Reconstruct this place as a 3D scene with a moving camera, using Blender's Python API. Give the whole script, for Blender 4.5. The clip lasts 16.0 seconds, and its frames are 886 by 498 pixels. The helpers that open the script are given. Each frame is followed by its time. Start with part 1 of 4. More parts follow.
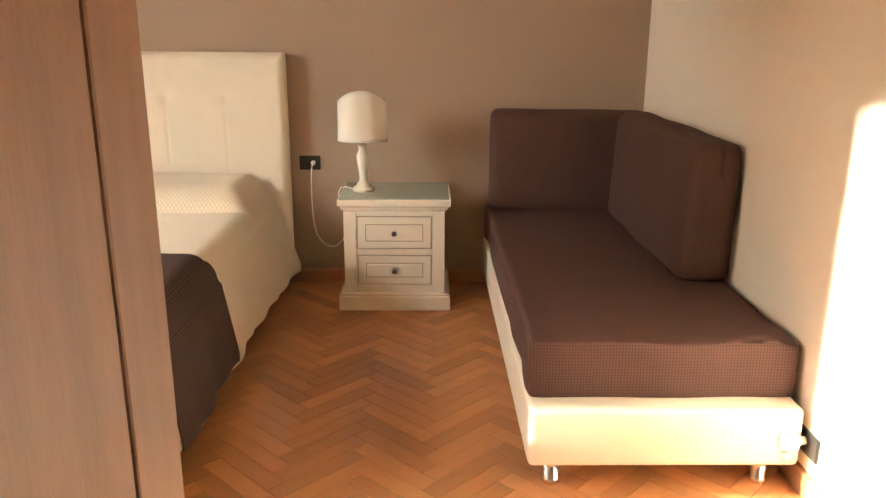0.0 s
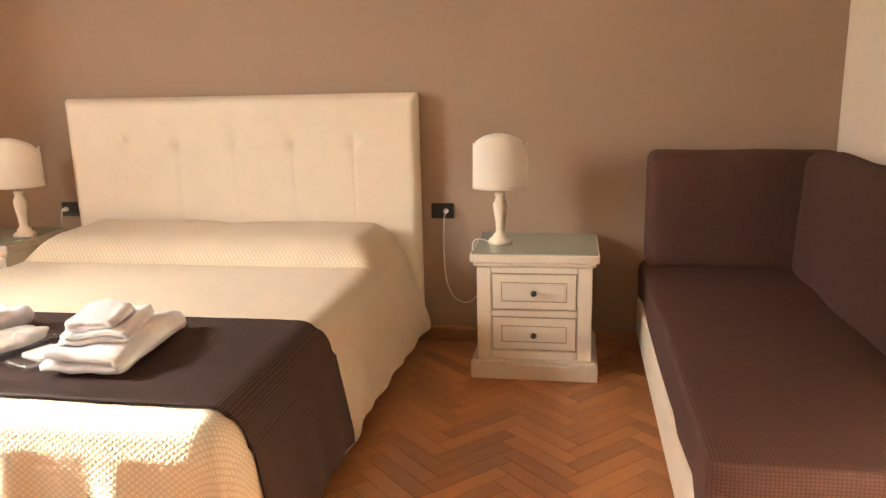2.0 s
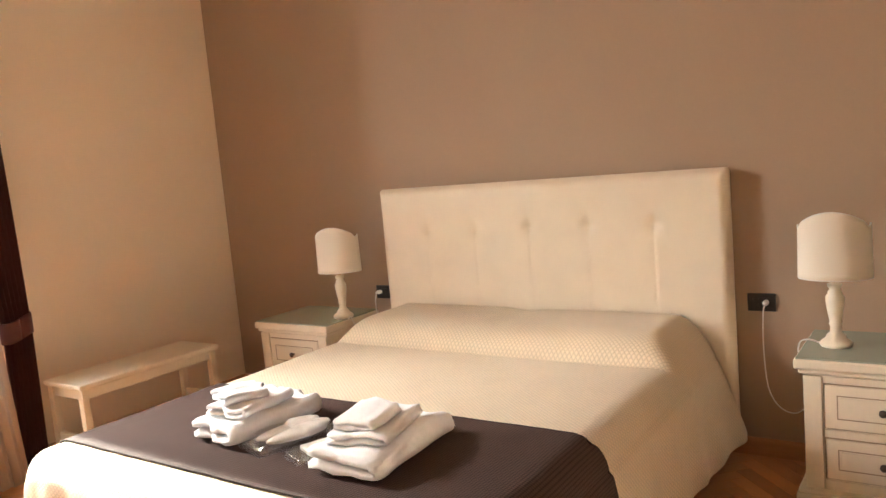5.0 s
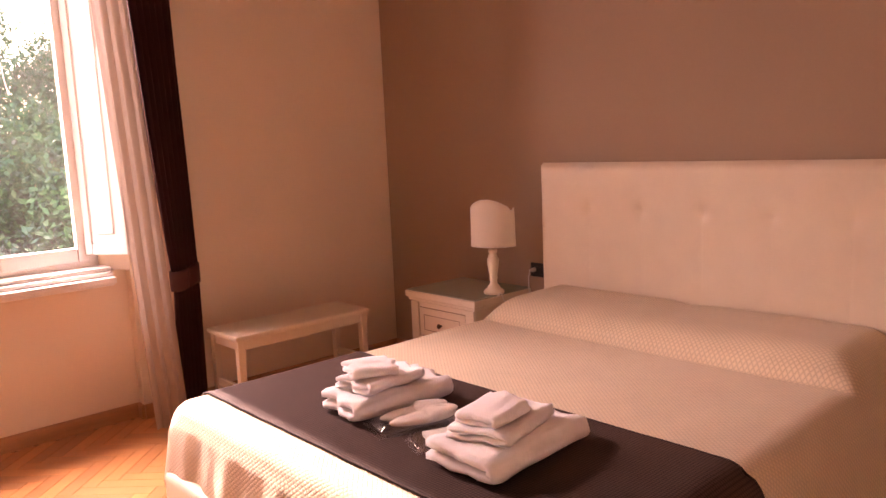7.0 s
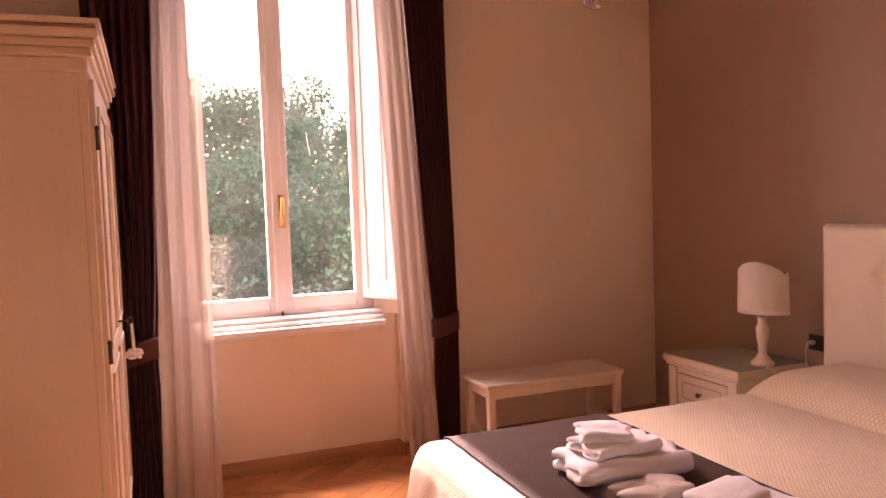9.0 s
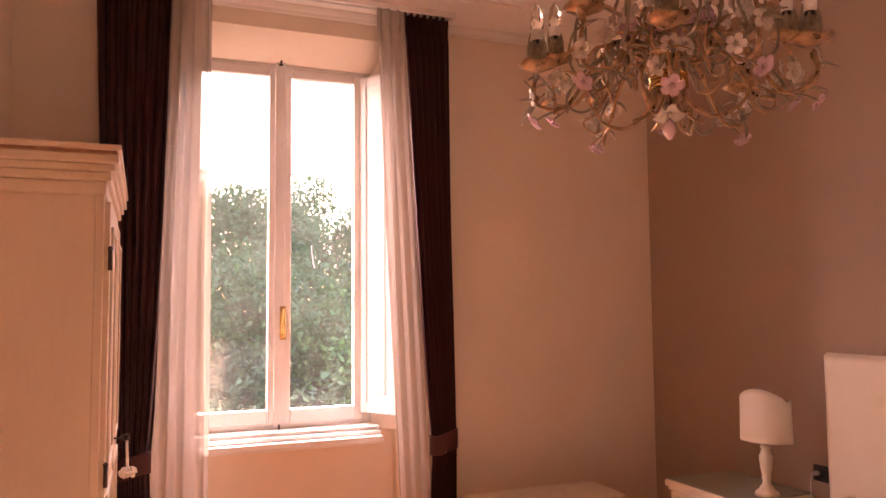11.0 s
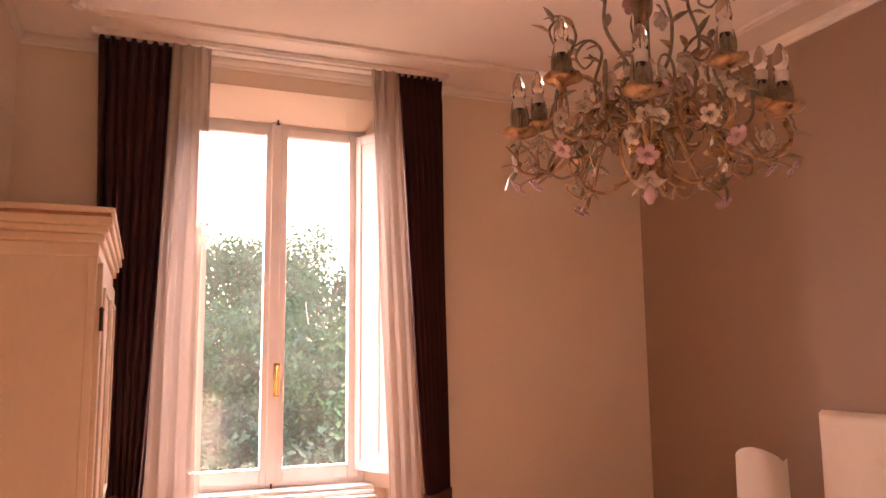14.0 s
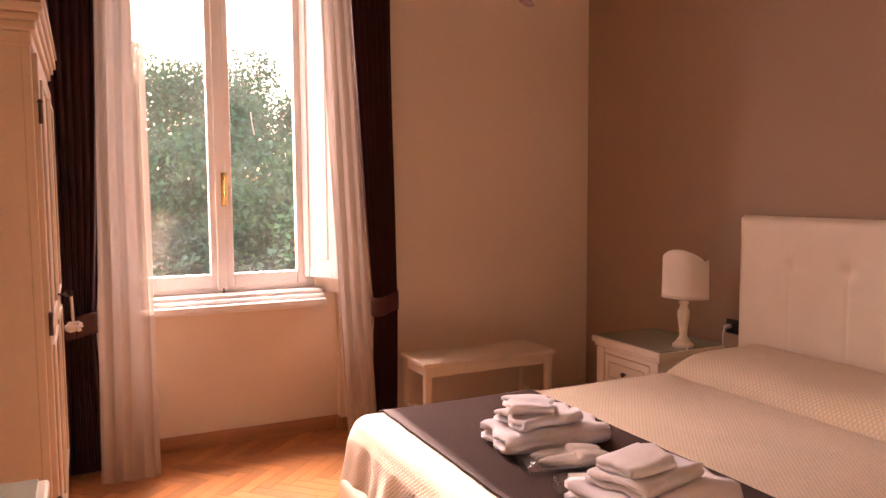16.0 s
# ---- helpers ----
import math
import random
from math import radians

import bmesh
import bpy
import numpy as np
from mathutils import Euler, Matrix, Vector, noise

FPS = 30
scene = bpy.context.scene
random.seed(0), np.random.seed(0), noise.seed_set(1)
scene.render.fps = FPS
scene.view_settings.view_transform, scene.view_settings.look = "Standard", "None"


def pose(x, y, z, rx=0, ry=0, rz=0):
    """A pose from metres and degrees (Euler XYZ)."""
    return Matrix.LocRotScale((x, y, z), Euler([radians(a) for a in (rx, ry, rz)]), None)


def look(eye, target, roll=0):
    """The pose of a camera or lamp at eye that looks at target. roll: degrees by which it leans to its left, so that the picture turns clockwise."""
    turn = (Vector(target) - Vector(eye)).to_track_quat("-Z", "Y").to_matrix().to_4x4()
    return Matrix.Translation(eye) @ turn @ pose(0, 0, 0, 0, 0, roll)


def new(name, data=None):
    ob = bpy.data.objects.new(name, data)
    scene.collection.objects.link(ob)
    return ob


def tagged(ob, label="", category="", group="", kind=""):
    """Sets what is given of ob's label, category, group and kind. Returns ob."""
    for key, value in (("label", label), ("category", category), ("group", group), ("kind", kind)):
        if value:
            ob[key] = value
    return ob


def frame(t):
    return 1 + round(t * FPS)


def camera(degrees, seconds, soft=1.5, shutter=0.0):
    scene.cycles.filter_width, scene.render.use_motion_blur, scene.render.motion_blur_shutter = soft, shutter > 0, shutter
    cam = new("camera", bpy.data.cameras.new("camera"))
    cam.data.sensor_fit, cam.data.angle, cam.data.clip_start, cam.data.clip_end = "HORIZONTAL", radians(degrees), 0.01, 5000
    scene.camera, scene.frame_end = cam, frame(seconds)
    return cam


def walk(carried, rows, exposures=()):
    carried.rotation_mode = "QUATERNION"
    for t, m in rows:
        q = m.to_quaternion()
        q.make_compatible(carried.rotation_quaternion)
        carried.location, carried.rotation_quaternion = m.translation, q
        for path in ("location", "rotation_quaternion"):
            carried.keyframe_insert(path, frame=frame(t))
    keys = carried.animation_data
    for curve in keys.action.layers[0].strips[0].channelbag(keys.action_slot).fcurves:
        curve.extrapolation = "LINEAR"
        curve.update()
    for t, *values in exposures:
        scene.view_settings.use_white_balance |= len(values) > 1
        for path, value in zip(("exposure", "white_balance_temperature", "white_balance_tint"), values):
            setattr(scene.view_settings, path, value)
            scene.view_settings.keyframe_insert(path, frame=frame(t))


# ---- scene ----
cam = camera(60.6, 16.0)
PATH = [
    (0, (0.778, -4.277, 1.398), (0.814, -2.352, 0.858), 0.4),
    (0.5, (0.781, -4.123, 1.409), (1.132, -2.242, 0.825), 0.6),
    (1, (0.74, -4.03, 1.407), (0.996, -2.136, 0.817), 0.0),
    (1.5, (0.768, -3.928, 1.407), (0.654, -2.005, 0.87), -1.2),
    (2, (0.767, -3.807, 1.408), (0.43, -1.889, 0.951), -1.4),
    (2.5, (0.777, -3.793, 1.406), (0.391, -1.87, 1.011), -2.9),
    (3, (0.779, -3.827, 1.395), (0.39, -1.899, 1.033), -3.5),
    (3.5, (0.794, -3.724, 1.401), (0.301, -1.822, 1.024), -3.7),
    (4, (0.832, -3.548, 1.408), (0.13, -1.709, 1.052), -4.9),
    (4.5, (0.836, -3.502, 1.433), (-0.128, -1.771, 1.161), -5.4),
    (7, (0.775, -3.255, 1.456), (-0.695, -1.929, 1.172), -2.6),
    (7.5, (0.75, -3.195, 1.445), (-0.894, -2.086, 1.181), -2.0),
    (8, (0.795, -3.153, 1.447), (-0.975, -2.254, 1.207), -0.8),
    (8.5, (0.828, -3.154, 1.462), (-0.995, -2.355, 1.271), -1.4),
    (8.7, (0.839, -3.132, 1.457), (-1.005, -2.373, 1.298), -1.7),
    (10.8, (0.852, -3.172, 1.558), (-1.015, -2.463, 1.664), -0.8),
    (11, (0.859, -3.171, 1.564), (-0.996, -2.437, 1.707), -0.5),
    (11.5, (0.873, -3.158, 1.585), (-0.957, -2.39, 1.826), -0.6),
    (12, (0.88, -3.141, 1.602), (-0.929, -2.358, 1.941), -0.7),
    (12.5, (0.881, -3.13, 1.61), (-0.911, -2.343, 2.021), -0.9),
    (13, (0.886, -3.128, 1.615), (-0.905, -2.359, 2.064), -1.1),
    (13.5, (0.896, -3.137, 1.607), (-0.914, -2.394, 2.023), -0.8),
    (14, (0.901, -3.142, 1.595), (-0.941, -2.415, 1.87), -0.6),
    (14.5, (0.92, -3.146, 1.582), (-0.938, -2.416, 1.717), -0.5),
    (15, (0.94, -3.167, 1.564), (-0.92, -2.434, 1.608), -0.2),
    (15.3, (0.946, -3.162, 1.535), (-0.913, -2.422, 1.53), 0.0),
    (16, (0.965, -3.16, 1.461), (-0.837, -2.307, 1.3), -0.4),
]
EXPOSURES = [(0, 3.3, 5450, -4), (0.6, 3.15, 5450, -4), (1.0, 3.05, 5750, 3), (1.5, 3.05, 5750, 2), (2, 3.35, 5700, 1), (3, 3.45, 5650, 0), (4, 3.4, 5600, 0), (4.5, 3.3, 5350, -4), (7, 2.45, 7250, 53), (7.5, 2.25, 7100, 60), (8.2, 2.2, 6950, 52), (8.7, 2.25, 6950, 52),
    (11.5, 2.5, 7100, 52), (12.5, 2.55, 7050, 42), (13.5, 2.55, 7100, 44), (15, 2.4, 7050, 54), (16, 2.2, 7050, 43)]
walk(cam, [(t, look(eye, target, roll)) for t, eye, target, roll in PATH], EXPOSURES)

# ---- light ----
world = bpy.data.worlds.new("world")
scene.world = world
world.use_nodes = True
sky = world.node_tree.nodes.new("ShaderNodeTexSky")
sky.sky_type, sky.sun_disc = "NISHITA", False
sky.sun_elevation, sky.sun_rotation = radians(17), radians(-92.0)
world.node_tree.links.new(sky.outputs[0], world.node_tree.nodes["Background"].inputs[0])
world.node_tree.nodes["Background"].inputs[1].default_value = 0.15

sun_data = bpy.data.lights.new("sun", "SUN")
sun_data.energy, sun_data.angle, sun_data.color = 5.0, radians(1.2), (1.0, 0.84, 0.66)
sun_lamp = new("sun", sun_data)
sun_lamp.matrix_world = look((-20, -2.2, 6), (-20 + math.cos(radians(17)), -2.2 - 0.033, 6 - math.sin(radians(17))))

# area lamp added out of view, standing in for sky light through the window
sky_data = bpy.data.lights.new("window_sky_fill", "AREA")
sky_data.shape, sky_data.size, sky_data.size_y = "RECTANGLE", 5.0, 3.0
sky_data.energy, sky_data.color = 900, (1.0, 0.83, 0.69)
sky_lamp = new("window_sky_fill", sky_data)
sky_lamp.matrix_world = look((-6.4, -2.6, 5.6), (-0.5, -2.2, 1.0))

# second unseen lamp added to the side, fills the bed and headboard wall
side_data = bpy.data.lights.new("garden_sky_fill", "AREA")
side_data.shape, side_data.size, side_data.size_y = "RECTANGLE", 3.2, 3.2
side_data.energy, side_data.color = 150, (1.0, 0.81, 0.66)
side_lamp = new("garden_sky_fill", side_data)
side_lamp.matrix_world = look((-6.1, -4.9, 2.9), (-3.4, -2.4, 2.0))


# ---- materials ----
def node(nt, kind, **vals):
    n = nt.nodes.new(kind)
    for k, v in vals.items():
        n.inputs[k.replace("_", " ")].default_value = v
    return n


def mat(name, col, rough=0.6, metal=0.0, var=0.12, scale=6.0, fine=120.0, bump=0.1, dist=0.002, spec=0.5, sheen=0.0, rand=0.0, island=0.0, coat=0.0, stretch=(1, 1, 1)):
    """A painted, woven or mineral surface: two scales of colour noise, a fine bump and uneven gloss."""
    m = bpy.data.materials.new(name)
    m.use_nodes = True
    nt = m.node_tree
    b = nt.nodes["Principled BSDF"]
    L = nt.links.new
    co = nt.nodes.new("ShaderNodeTexCoord")
    mp = nt.nodes.new("ShaderNodeMapping")
    mp.inputs["Scale"].default_value = stretch
    L(co.outputs["Object"], mp.inputs[0])
    n1 = node(nt, "ShaderNodeTexNoise", Scale=scale, Detail=4.0)
    n2 = node(nt, "ShaderNodeTexNoise", Scale=fine, Detail=3.0)
    L(mp.outputs[0], n1.inputs["Vector"])
    L(mp.outputs[0], n2.inputs["Vector"])
    add = nt.nodes.new("ShaderNodeMath")
    add.operation = "MULTIPLY_ADD"
    add.inputs[1].default_value = 0.4
    L(n2.outputs[0], add.inputs[0])
    L(n1.outputs[0], add.inputs[2])
    src = add.outputs[0]
    if rand or island:
        r = nt.nodes.new("ShaderNodeObjectInfo") if rand else nt.nodes.new("ShaderNodeNewGeometry")
        a2 = nt.nodes.new("ShaderNodeMath")
        a2.operation = "MULTIPLY_ADD"
        a2.inputs[1].default_value = rand or island
        L(r.outputs["Random" if rand else "Random Per Island"], a2.inputs[0])
        L(src, a2.inputs[2])
        src = a2.outputs[0]
        top = 1.0 + (rand or island)
    else:
        top = 1.0
    ramp = nt.nodes.new("ShaderNodeMapRange")
    ramp.inputs[1].default_value, ramp.inputs[2].default_value = 0.35, top
    ramp.inputs[3].default_value, ramp.inputs[4].default_value = 1 - var, 1 + var
    L(src, ramp.inputs[0])
    mul = nt.nodes.new("ShaderNodeVectorMath")
    mul.operation = "SCALE"
    mul.inputs[0].default_value = col
    L(ramp.outputs[0], mul.inputs["Scale"])
    L(mul.outputs[0], b.inputs["Base Color"])
    rr = nt.nodes.new("ShaderNodeMapRange")
    rr.inputs[3].default_value, rr.inputs[4].default_value = max(0.02, rough - 0.08), min(1, rough + 0.08)
    L(n1.outputs[0], rr.inputs[0])
    L(rr.outputs[0], b.inputs["Roughness"])
    b.inputs["Metallic"].default_value = metal
    b.inputs["Specular IOR Level"].default_value = spec
    b.inputs["Sheen Weight"].default_value = sheen
    b.inputs["Coat Weight"].default_value = coat
    bp = node(nt, "ShaderNodeBump", Strength=bump, Distance=dist)
    L(add.outputs[0], bp.inputs["Height"])
    L(bp.outputs[0], b.inputs["Normal"])
    return m


def weave(m, cell, strength, dist, diamond=True, dark=0.0):
    """Adds a woven relief in the cloth's own coordinates (UV in metres): diamonds or fine rows; dark lowers the base
    colour in its low places.
    """
    nt = m.node_tree
    L = nt.links.new
    b = nt.nodes["Principled BSDF"]
    uv = nt.nodes.new("ShaderNodeUVMap")
    sep = nt.nodes.new("ShaderNodeSeparateXYZ")
    L(uv.outputs[0], sep.inputs[0])

    def math_node(op, a, c=None):
        n = nt.nodes.new("ShaderNodeMath")
        n.operation = op
        for i, v in enumerate((a, c)):
            if v is None:
                continue
            if isinstance(v, (int, float)):
                n.inputs[i].default_value = v
            else:
                L(v, n.inputs[i])
        return n.outputs[0]
    if diamond:
        p, q = math_node("ADD", sep.outputs[0], math_node("MULTIPLY", sep.outputs[1], 1.25)), math_node("SUBTRACT", sep.outputs[0], math_node("MULTIPLY", sep.outputs[1], 1.25))
    else:
        p, q = sep.outputs[0], sep.outputs[1]
    w = [math_node("ABSOLUTE", math_node("SINE", math_node("MULTIPLY", v, math.pi / cell))) for v in (p, q)]
    h = math_node("MINIMUM", w[0], w[1]) if diamond else math_node("MULTIPLY", w[0], w[1])
    h = math_node("POWER", h, 0.5)
    bp = node(nt, "ShaderNodeBump", Strength=strength, Distance=dist)
    L(h, bp.inputs["Height"])
    old = b.inputs["Normal"].links[0].from_socket
    L(old, bp.inputs["Normal"])
    L(bp.outputs[0], b.inputs["Normal"])
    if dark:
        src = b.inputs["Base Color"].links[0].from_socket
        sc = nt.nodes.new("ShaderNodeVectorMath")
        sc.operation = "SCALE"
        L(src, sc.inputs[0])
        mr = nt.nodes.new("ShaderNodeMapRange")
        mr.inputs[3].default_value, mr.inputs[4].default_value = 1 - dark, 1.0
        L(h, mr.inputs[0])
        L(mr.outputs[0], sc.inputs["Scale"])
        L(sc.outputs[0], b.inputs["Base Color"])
    return m


def glass(name, col=(1, 1, 1), rough=0.0, ior=1.45, clear=1.0):
    m = bpy.data.materials.new(name)
    m.use_nodes = True
    b = m.node_tree.nodes["Principled BSDF"]
    b.inputs["Base Color"].default_value = (*col, 1)
    b.inputs["Transmission Weight"].default_value = clear
    b.inputs["Roughness"].default_value, b.inputs["IOR"].default_value = rough, ior
    return m


def thin(name, col, trans, back=0.5):
    """Cloth or foil thin enough to let light through: part diffuse, part translucent, part clear."""
    m = bpy.data.materials.new(name)
    m.use_nodes = True
    nt = m.node_tree
    out = nt.nodes["Material Output"]
    d, t, c = nt.nodes.new("ShaderNodeBsdfDiffuse"), nt.nodes.new("ShaderNodeBsdfTranslucent"), nt.nodes.new("ShaderNodeBsdfTransparent")
    co = nt.nodes.new("ShaderNodeTexCoord")
    no = node(nt, "ShaderNodeTexNoise", Scale=400.0, Detail=2.0)
    nt.links.new(co.outputs["Object"], no.inputs["Vector"])
    bp = node(nt, "ShaderNodeBump", Strength=0.15, Distance=0.001)
    nt.links.new(no.outputs[0], bp.inputs["Height"])
    nt.links.new(bp.outputs[0], d.inputs["Normal"])
    d.inputs[0].default_value = t.inputs[0].default_value = (*col, 1)
    m1, m2 = nt.nodes.new("ShaderNodeMixShader"), nt.nodes.new("ShaderNodeMixShader")
    m1.inputs[0].default_value, m2.inputs[0].default_value = back, trans
    for a, bb, n in ((d, t, m1), (m1, c, m2)):
        nt.links.new(a.outputs[0], n.inputs[1])
        nt.links.new(bb.outputs[0], n.inputs[2])
    nt.links.new(m2.outputs[0], out.inputs[0])
    return m


def dusty(name, gloss=0.04):
    """Window glass: clear, faintly mirroring, with a film of dust and dried drops that catches the sun."""
    m = thin(name, (0.8, 0.8, 0.78), 0.9)
    nt = m.node_tree
    L = nt.links.new
    mixes = [n for n in nt.nodes if n.type == "MIX_SHADER"]
    co = nt.nodes.new("ShaderNodeTexCoord")
    n1, n2 = node(nt, "ShaderNodeTexNoise", Scale=5.0, Detail=5.0), node(nt, "ShaderNodeTexNoise", Scale=160.0, Detail=2.0)
    L(co.outputs["Object"], n1.inputs["Vector"])
    L(co.outputs["Object"], n2.inputs["Vector"])
    mul = nt.nodes.new("ShaderNodeMath")
    mul.operation = "MULTIPLY"
    L(n1.outputs[0], mul.inputs[0])
    L(n2.outputs[0], mul.inputs[1])
    mr = nt.nodes.new("ShaderNodeMapRange")
    mr.inputs[1].default_value, mr.inputs[2].default_value = 0.12, 0.5
    mr.inputs[3].default_value, mr.inputs[4].default_value = 0.998, 0.984
    L(mul.outputs[0], mr.inputs[0])
    L(mr.outputs[0], mixes[1].inputs[0])
    mixes[0].inputs[0].default_value = 0.7
    gl = nt.nodes.new("ShaderNodeBsdfGlossy")
    gl.inputs["Roughness"].default_value = 0.02
    mx = nt.nodes.new("ShaderNodeMixShader")
    mx.inputs[0].default_value = gloss
    L(mixes[1].outputs[0], mx.inputs[1])
    L(gl.outputs[0], mx.inputs[2])
    L(mx.outputs[0], nt.nodes["Material Output"].inputs[0])
    return m


M = dict(
    taupe=mat("taupe_wall_paint", (0.375, 0.268, 0.185), 0.75, var=0.05, scale=1.5, fine=90, bump=0.12),
    wall=mat("beige_wall_paint", (0.80, 0.68, 0.54), 0.8, var=0.04, scale=1.2, fine=90, bump=0.12),
    ceiling=mat("ceiling_paint", (0.87, 0.82, 0.75), 0.85, var=0.03, scale=1.0, fine=60, bump=0.08),
    white=mat("white_window_paint", (0.8, 0.78, 0.75), 0.4, var=0.04, scale=5, fine=60, bump=0.08),
    cream=mat("cream_furniture_paint", (0.74, 0.66, 0.53), 0.45, var=0.07, scale=7, fine=70, bump=0.15, stretch=(1, 1, 0.25)),
    dirt=mat("antiqued_groove", (0.33, 0.25, 0.17), 0.7, var=0.3, scale=30),
    wardrobe=mat("wardrobe_paint", (0.76, 0.62, 0.45), 0.5, var=0.06, scale=4, fine=60, bump=0.12, stretch=(1, 1, 0.2)),
    bare=mat("bare_wood_edge", (0.42, 0.22, 0.11), 0.6, var=0.3, scale=20, stretch=(0.2, 1, 1)),
    oak=mat("parquet_oak", (0.47, 0.205, 0.07), 0.33, var=0.42, scale=9, fine=80, bump=0.06, rand=0.9, coat=0.15, stretch=(1, 0.12, 1)),
    oak_rest=mat("parquet_oak_joined", (0.47, 0.205, 0.07), 0.33, var=0.42, scale=9, fine=80, bump=0.06, island=0.9, coat=0.15),
    joint=mat("parquet_joint", (0.2, 0.088, 0.035), 0.7),
    skirting=mat("oak_skirting", (0.40, 0.20, 0.085), 0.4, var=0.25, scale=10, bump=0.08, stretch=(0.3, 0.3, 3)),
    jamb=mat("stained_door_wood", (0.34, 0.175, 0.105), 0.45, var=0.25, scale=8, bump=0.1, stretch=(4, 4, 0.3)),
    leather=mat("cream_leatherette", (0.74, 0.64, 0.5), 0.5, var=0.05, scale=6, fine=220, bump=0.15),
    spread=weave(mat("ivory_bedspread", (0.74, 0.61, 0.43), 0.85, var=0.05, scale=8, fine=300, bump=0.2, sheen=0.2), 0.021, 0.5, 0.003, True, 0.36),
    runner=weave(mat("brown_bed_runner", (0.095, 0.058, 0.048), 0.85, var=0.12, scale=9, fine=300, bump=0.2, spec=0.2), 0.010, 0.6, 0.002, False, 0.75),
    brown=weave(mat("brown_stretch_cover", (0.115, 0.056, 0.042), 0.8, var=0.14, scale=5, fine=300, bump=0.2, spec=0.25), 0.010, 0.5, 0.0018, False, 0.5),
    towel=mat("white_terry", (0.88, 0.88, 0.92), 0.95, var=0.04, scale=40, fine=330, bump=0.8, dist=0.005, sheen=0.4),
    curtain=mat("dark_brown_curtain", (0.062, 0.016, 0.012), 0.55, var=0.2, spec=0.3, scale=5, fine=300, bump=0.1, sheen=0.03, stretch=(1, 1, 0.1)),
    sheer=thin("ivory_sheer", (0.48, 0.41, 0.35), 0.14, 0.16),
    shade=thin("ivory_lampshade", (0.86, 0.8, 0.7), 0.01, 0.2),
    chrome=mat("chrome", (0.8, 0.8, 0.8), 0.12, 1.0, var=0.03, bump=0.0),
    brass=mat("brass", (0.62, 0.42, 0.16), 0.25, 1.0, var=0.15, scale=40),
    bronze=mat("dark_bronze", (0.09, 0.065, 0.05), 0.4, 0.7, var=0.2, scale=40),
    gilt=mat("worn_gilt_iron", (0.42, 0.28, 0.155), 0.3, 0.7, var=0.75, scale=34, fine=150, bump=0.7),
    verdigris=mat("painted_green_iron", (0.29, 0.26, 0.19), 0.5, 0.25, var=0.6, scale=32, fine=120, bump=0.4),
    pink_glass=glass("pink_glass", (0.95, 0.70, 0.76), 0.1, 1.45, 0.35),
    pale_glass=glass("pale_amber_glass", (0.97, 0.9, 0.78), 0.1, 1.45, 0.35),
    bulb=glass("clear_bulb_glass", (1, 0.98, 0.95), 0.0),
    pane=dusty("window_glass"),
    tint=mat("green_tinted_glass_top", (0.36, 0.40, 0.33), 0.06, var=0.02, bump=0.0, spec=0.8),
    black=mat("black_plastic", (0.02, 0.018, 0.017), 0.3, var=0.1),
    plastic=mat("white_plastic", (0.8, 0.78, 0.74), 0.35, var=0.03, bump=0.02),
    radiator=mat("radiator_enamel", (0.72, 0.72, 0.7), 0.35, var=0.04, bump=0.05),
    slipper=mat("slipper_felt", (0.74, 0.68, 0.62), 0.9, var=0.06, scale=30, fine=300, bump=0.3),
    foil=dusty("clear_plastic_bag", 0.16),
    crochet=mat("white_crochet", (0.8, 0.74, 0.66), 0.9, var=0.1, scale=60, fine=300, bump=0.8, dist=0.004),
    leaf=mat("tree_leaf", (0.055, 0.2, 0.075), 0.5, var=0.45, scale=1.0, fine=8, island=0.8, bump=0.0),
    leaf_dark=mat("dark_tree_leaf", (0.028, 0.11, 0.06), 0.5, var=0.45, scale=1.0, fine=8, island=0.8, bump=0.0),
    bark=mat("tree_bark", (0.14, 0.10, 0.07), 0.9, var=0.3, scale=10, bump=0.6, dist=0.02),
    grass=mat("garden_ground", (0.09, 0.12, 0.045), 0.9, var=0.4, scale=1.5, fine=20, bump=0.3),
)


# ---- building blocks ----
def box(x0, x1, y0, y1, z0, z1, bev=0.0, seg=2, bm=None):
    bm = bm or bmesh.new()
    g = bmesh.ops.create_cube(bm, size=1)
    bmesh.ops.transform(bm, matrix=Matrix.Translation(((x0 + x1) / 2, (y0 + y1) / 2, (z0 + z1) / 2)) @ Matrix.Diagonal((x1 - x0, y1 - y0, z1 - z0, 1)), verts=g["verts"])
    if bev:
        es = list({e for v in g["verts"] for e in v.link_edges})
        bmesh.ops.bevel(bm, geom=es, offset=bev, segments=seg, affect="EDGES", profile=0.5)
    return bm


def lathe(profile, n=24, centre=(0, 0, 0), bm=None):
    """Turned round the z axis: profile of (radius, height)."""
    bm = bm or bmesh.new()
    rings = []
    for r, z in profile:
        rings.append([bm.verts.new((centre[0] + max(r, 1e-4) * math.cos(2 * math.pi * i / n), centre[1] + max(r, 1e-4) * math.sin(2 * math.pi * i / n), centre[2] + z)) for i in range(n)])
    for a, b in zip(rings, rings[1:]):
        for i in range(n):
            bm.faces.new((a[i], a[(i + 1) % n], b[(i + 1) % n], b[i]))
    bm.faces.new(rings[0][::-1])
    bm.faces.new(rings[-1])
    return bm


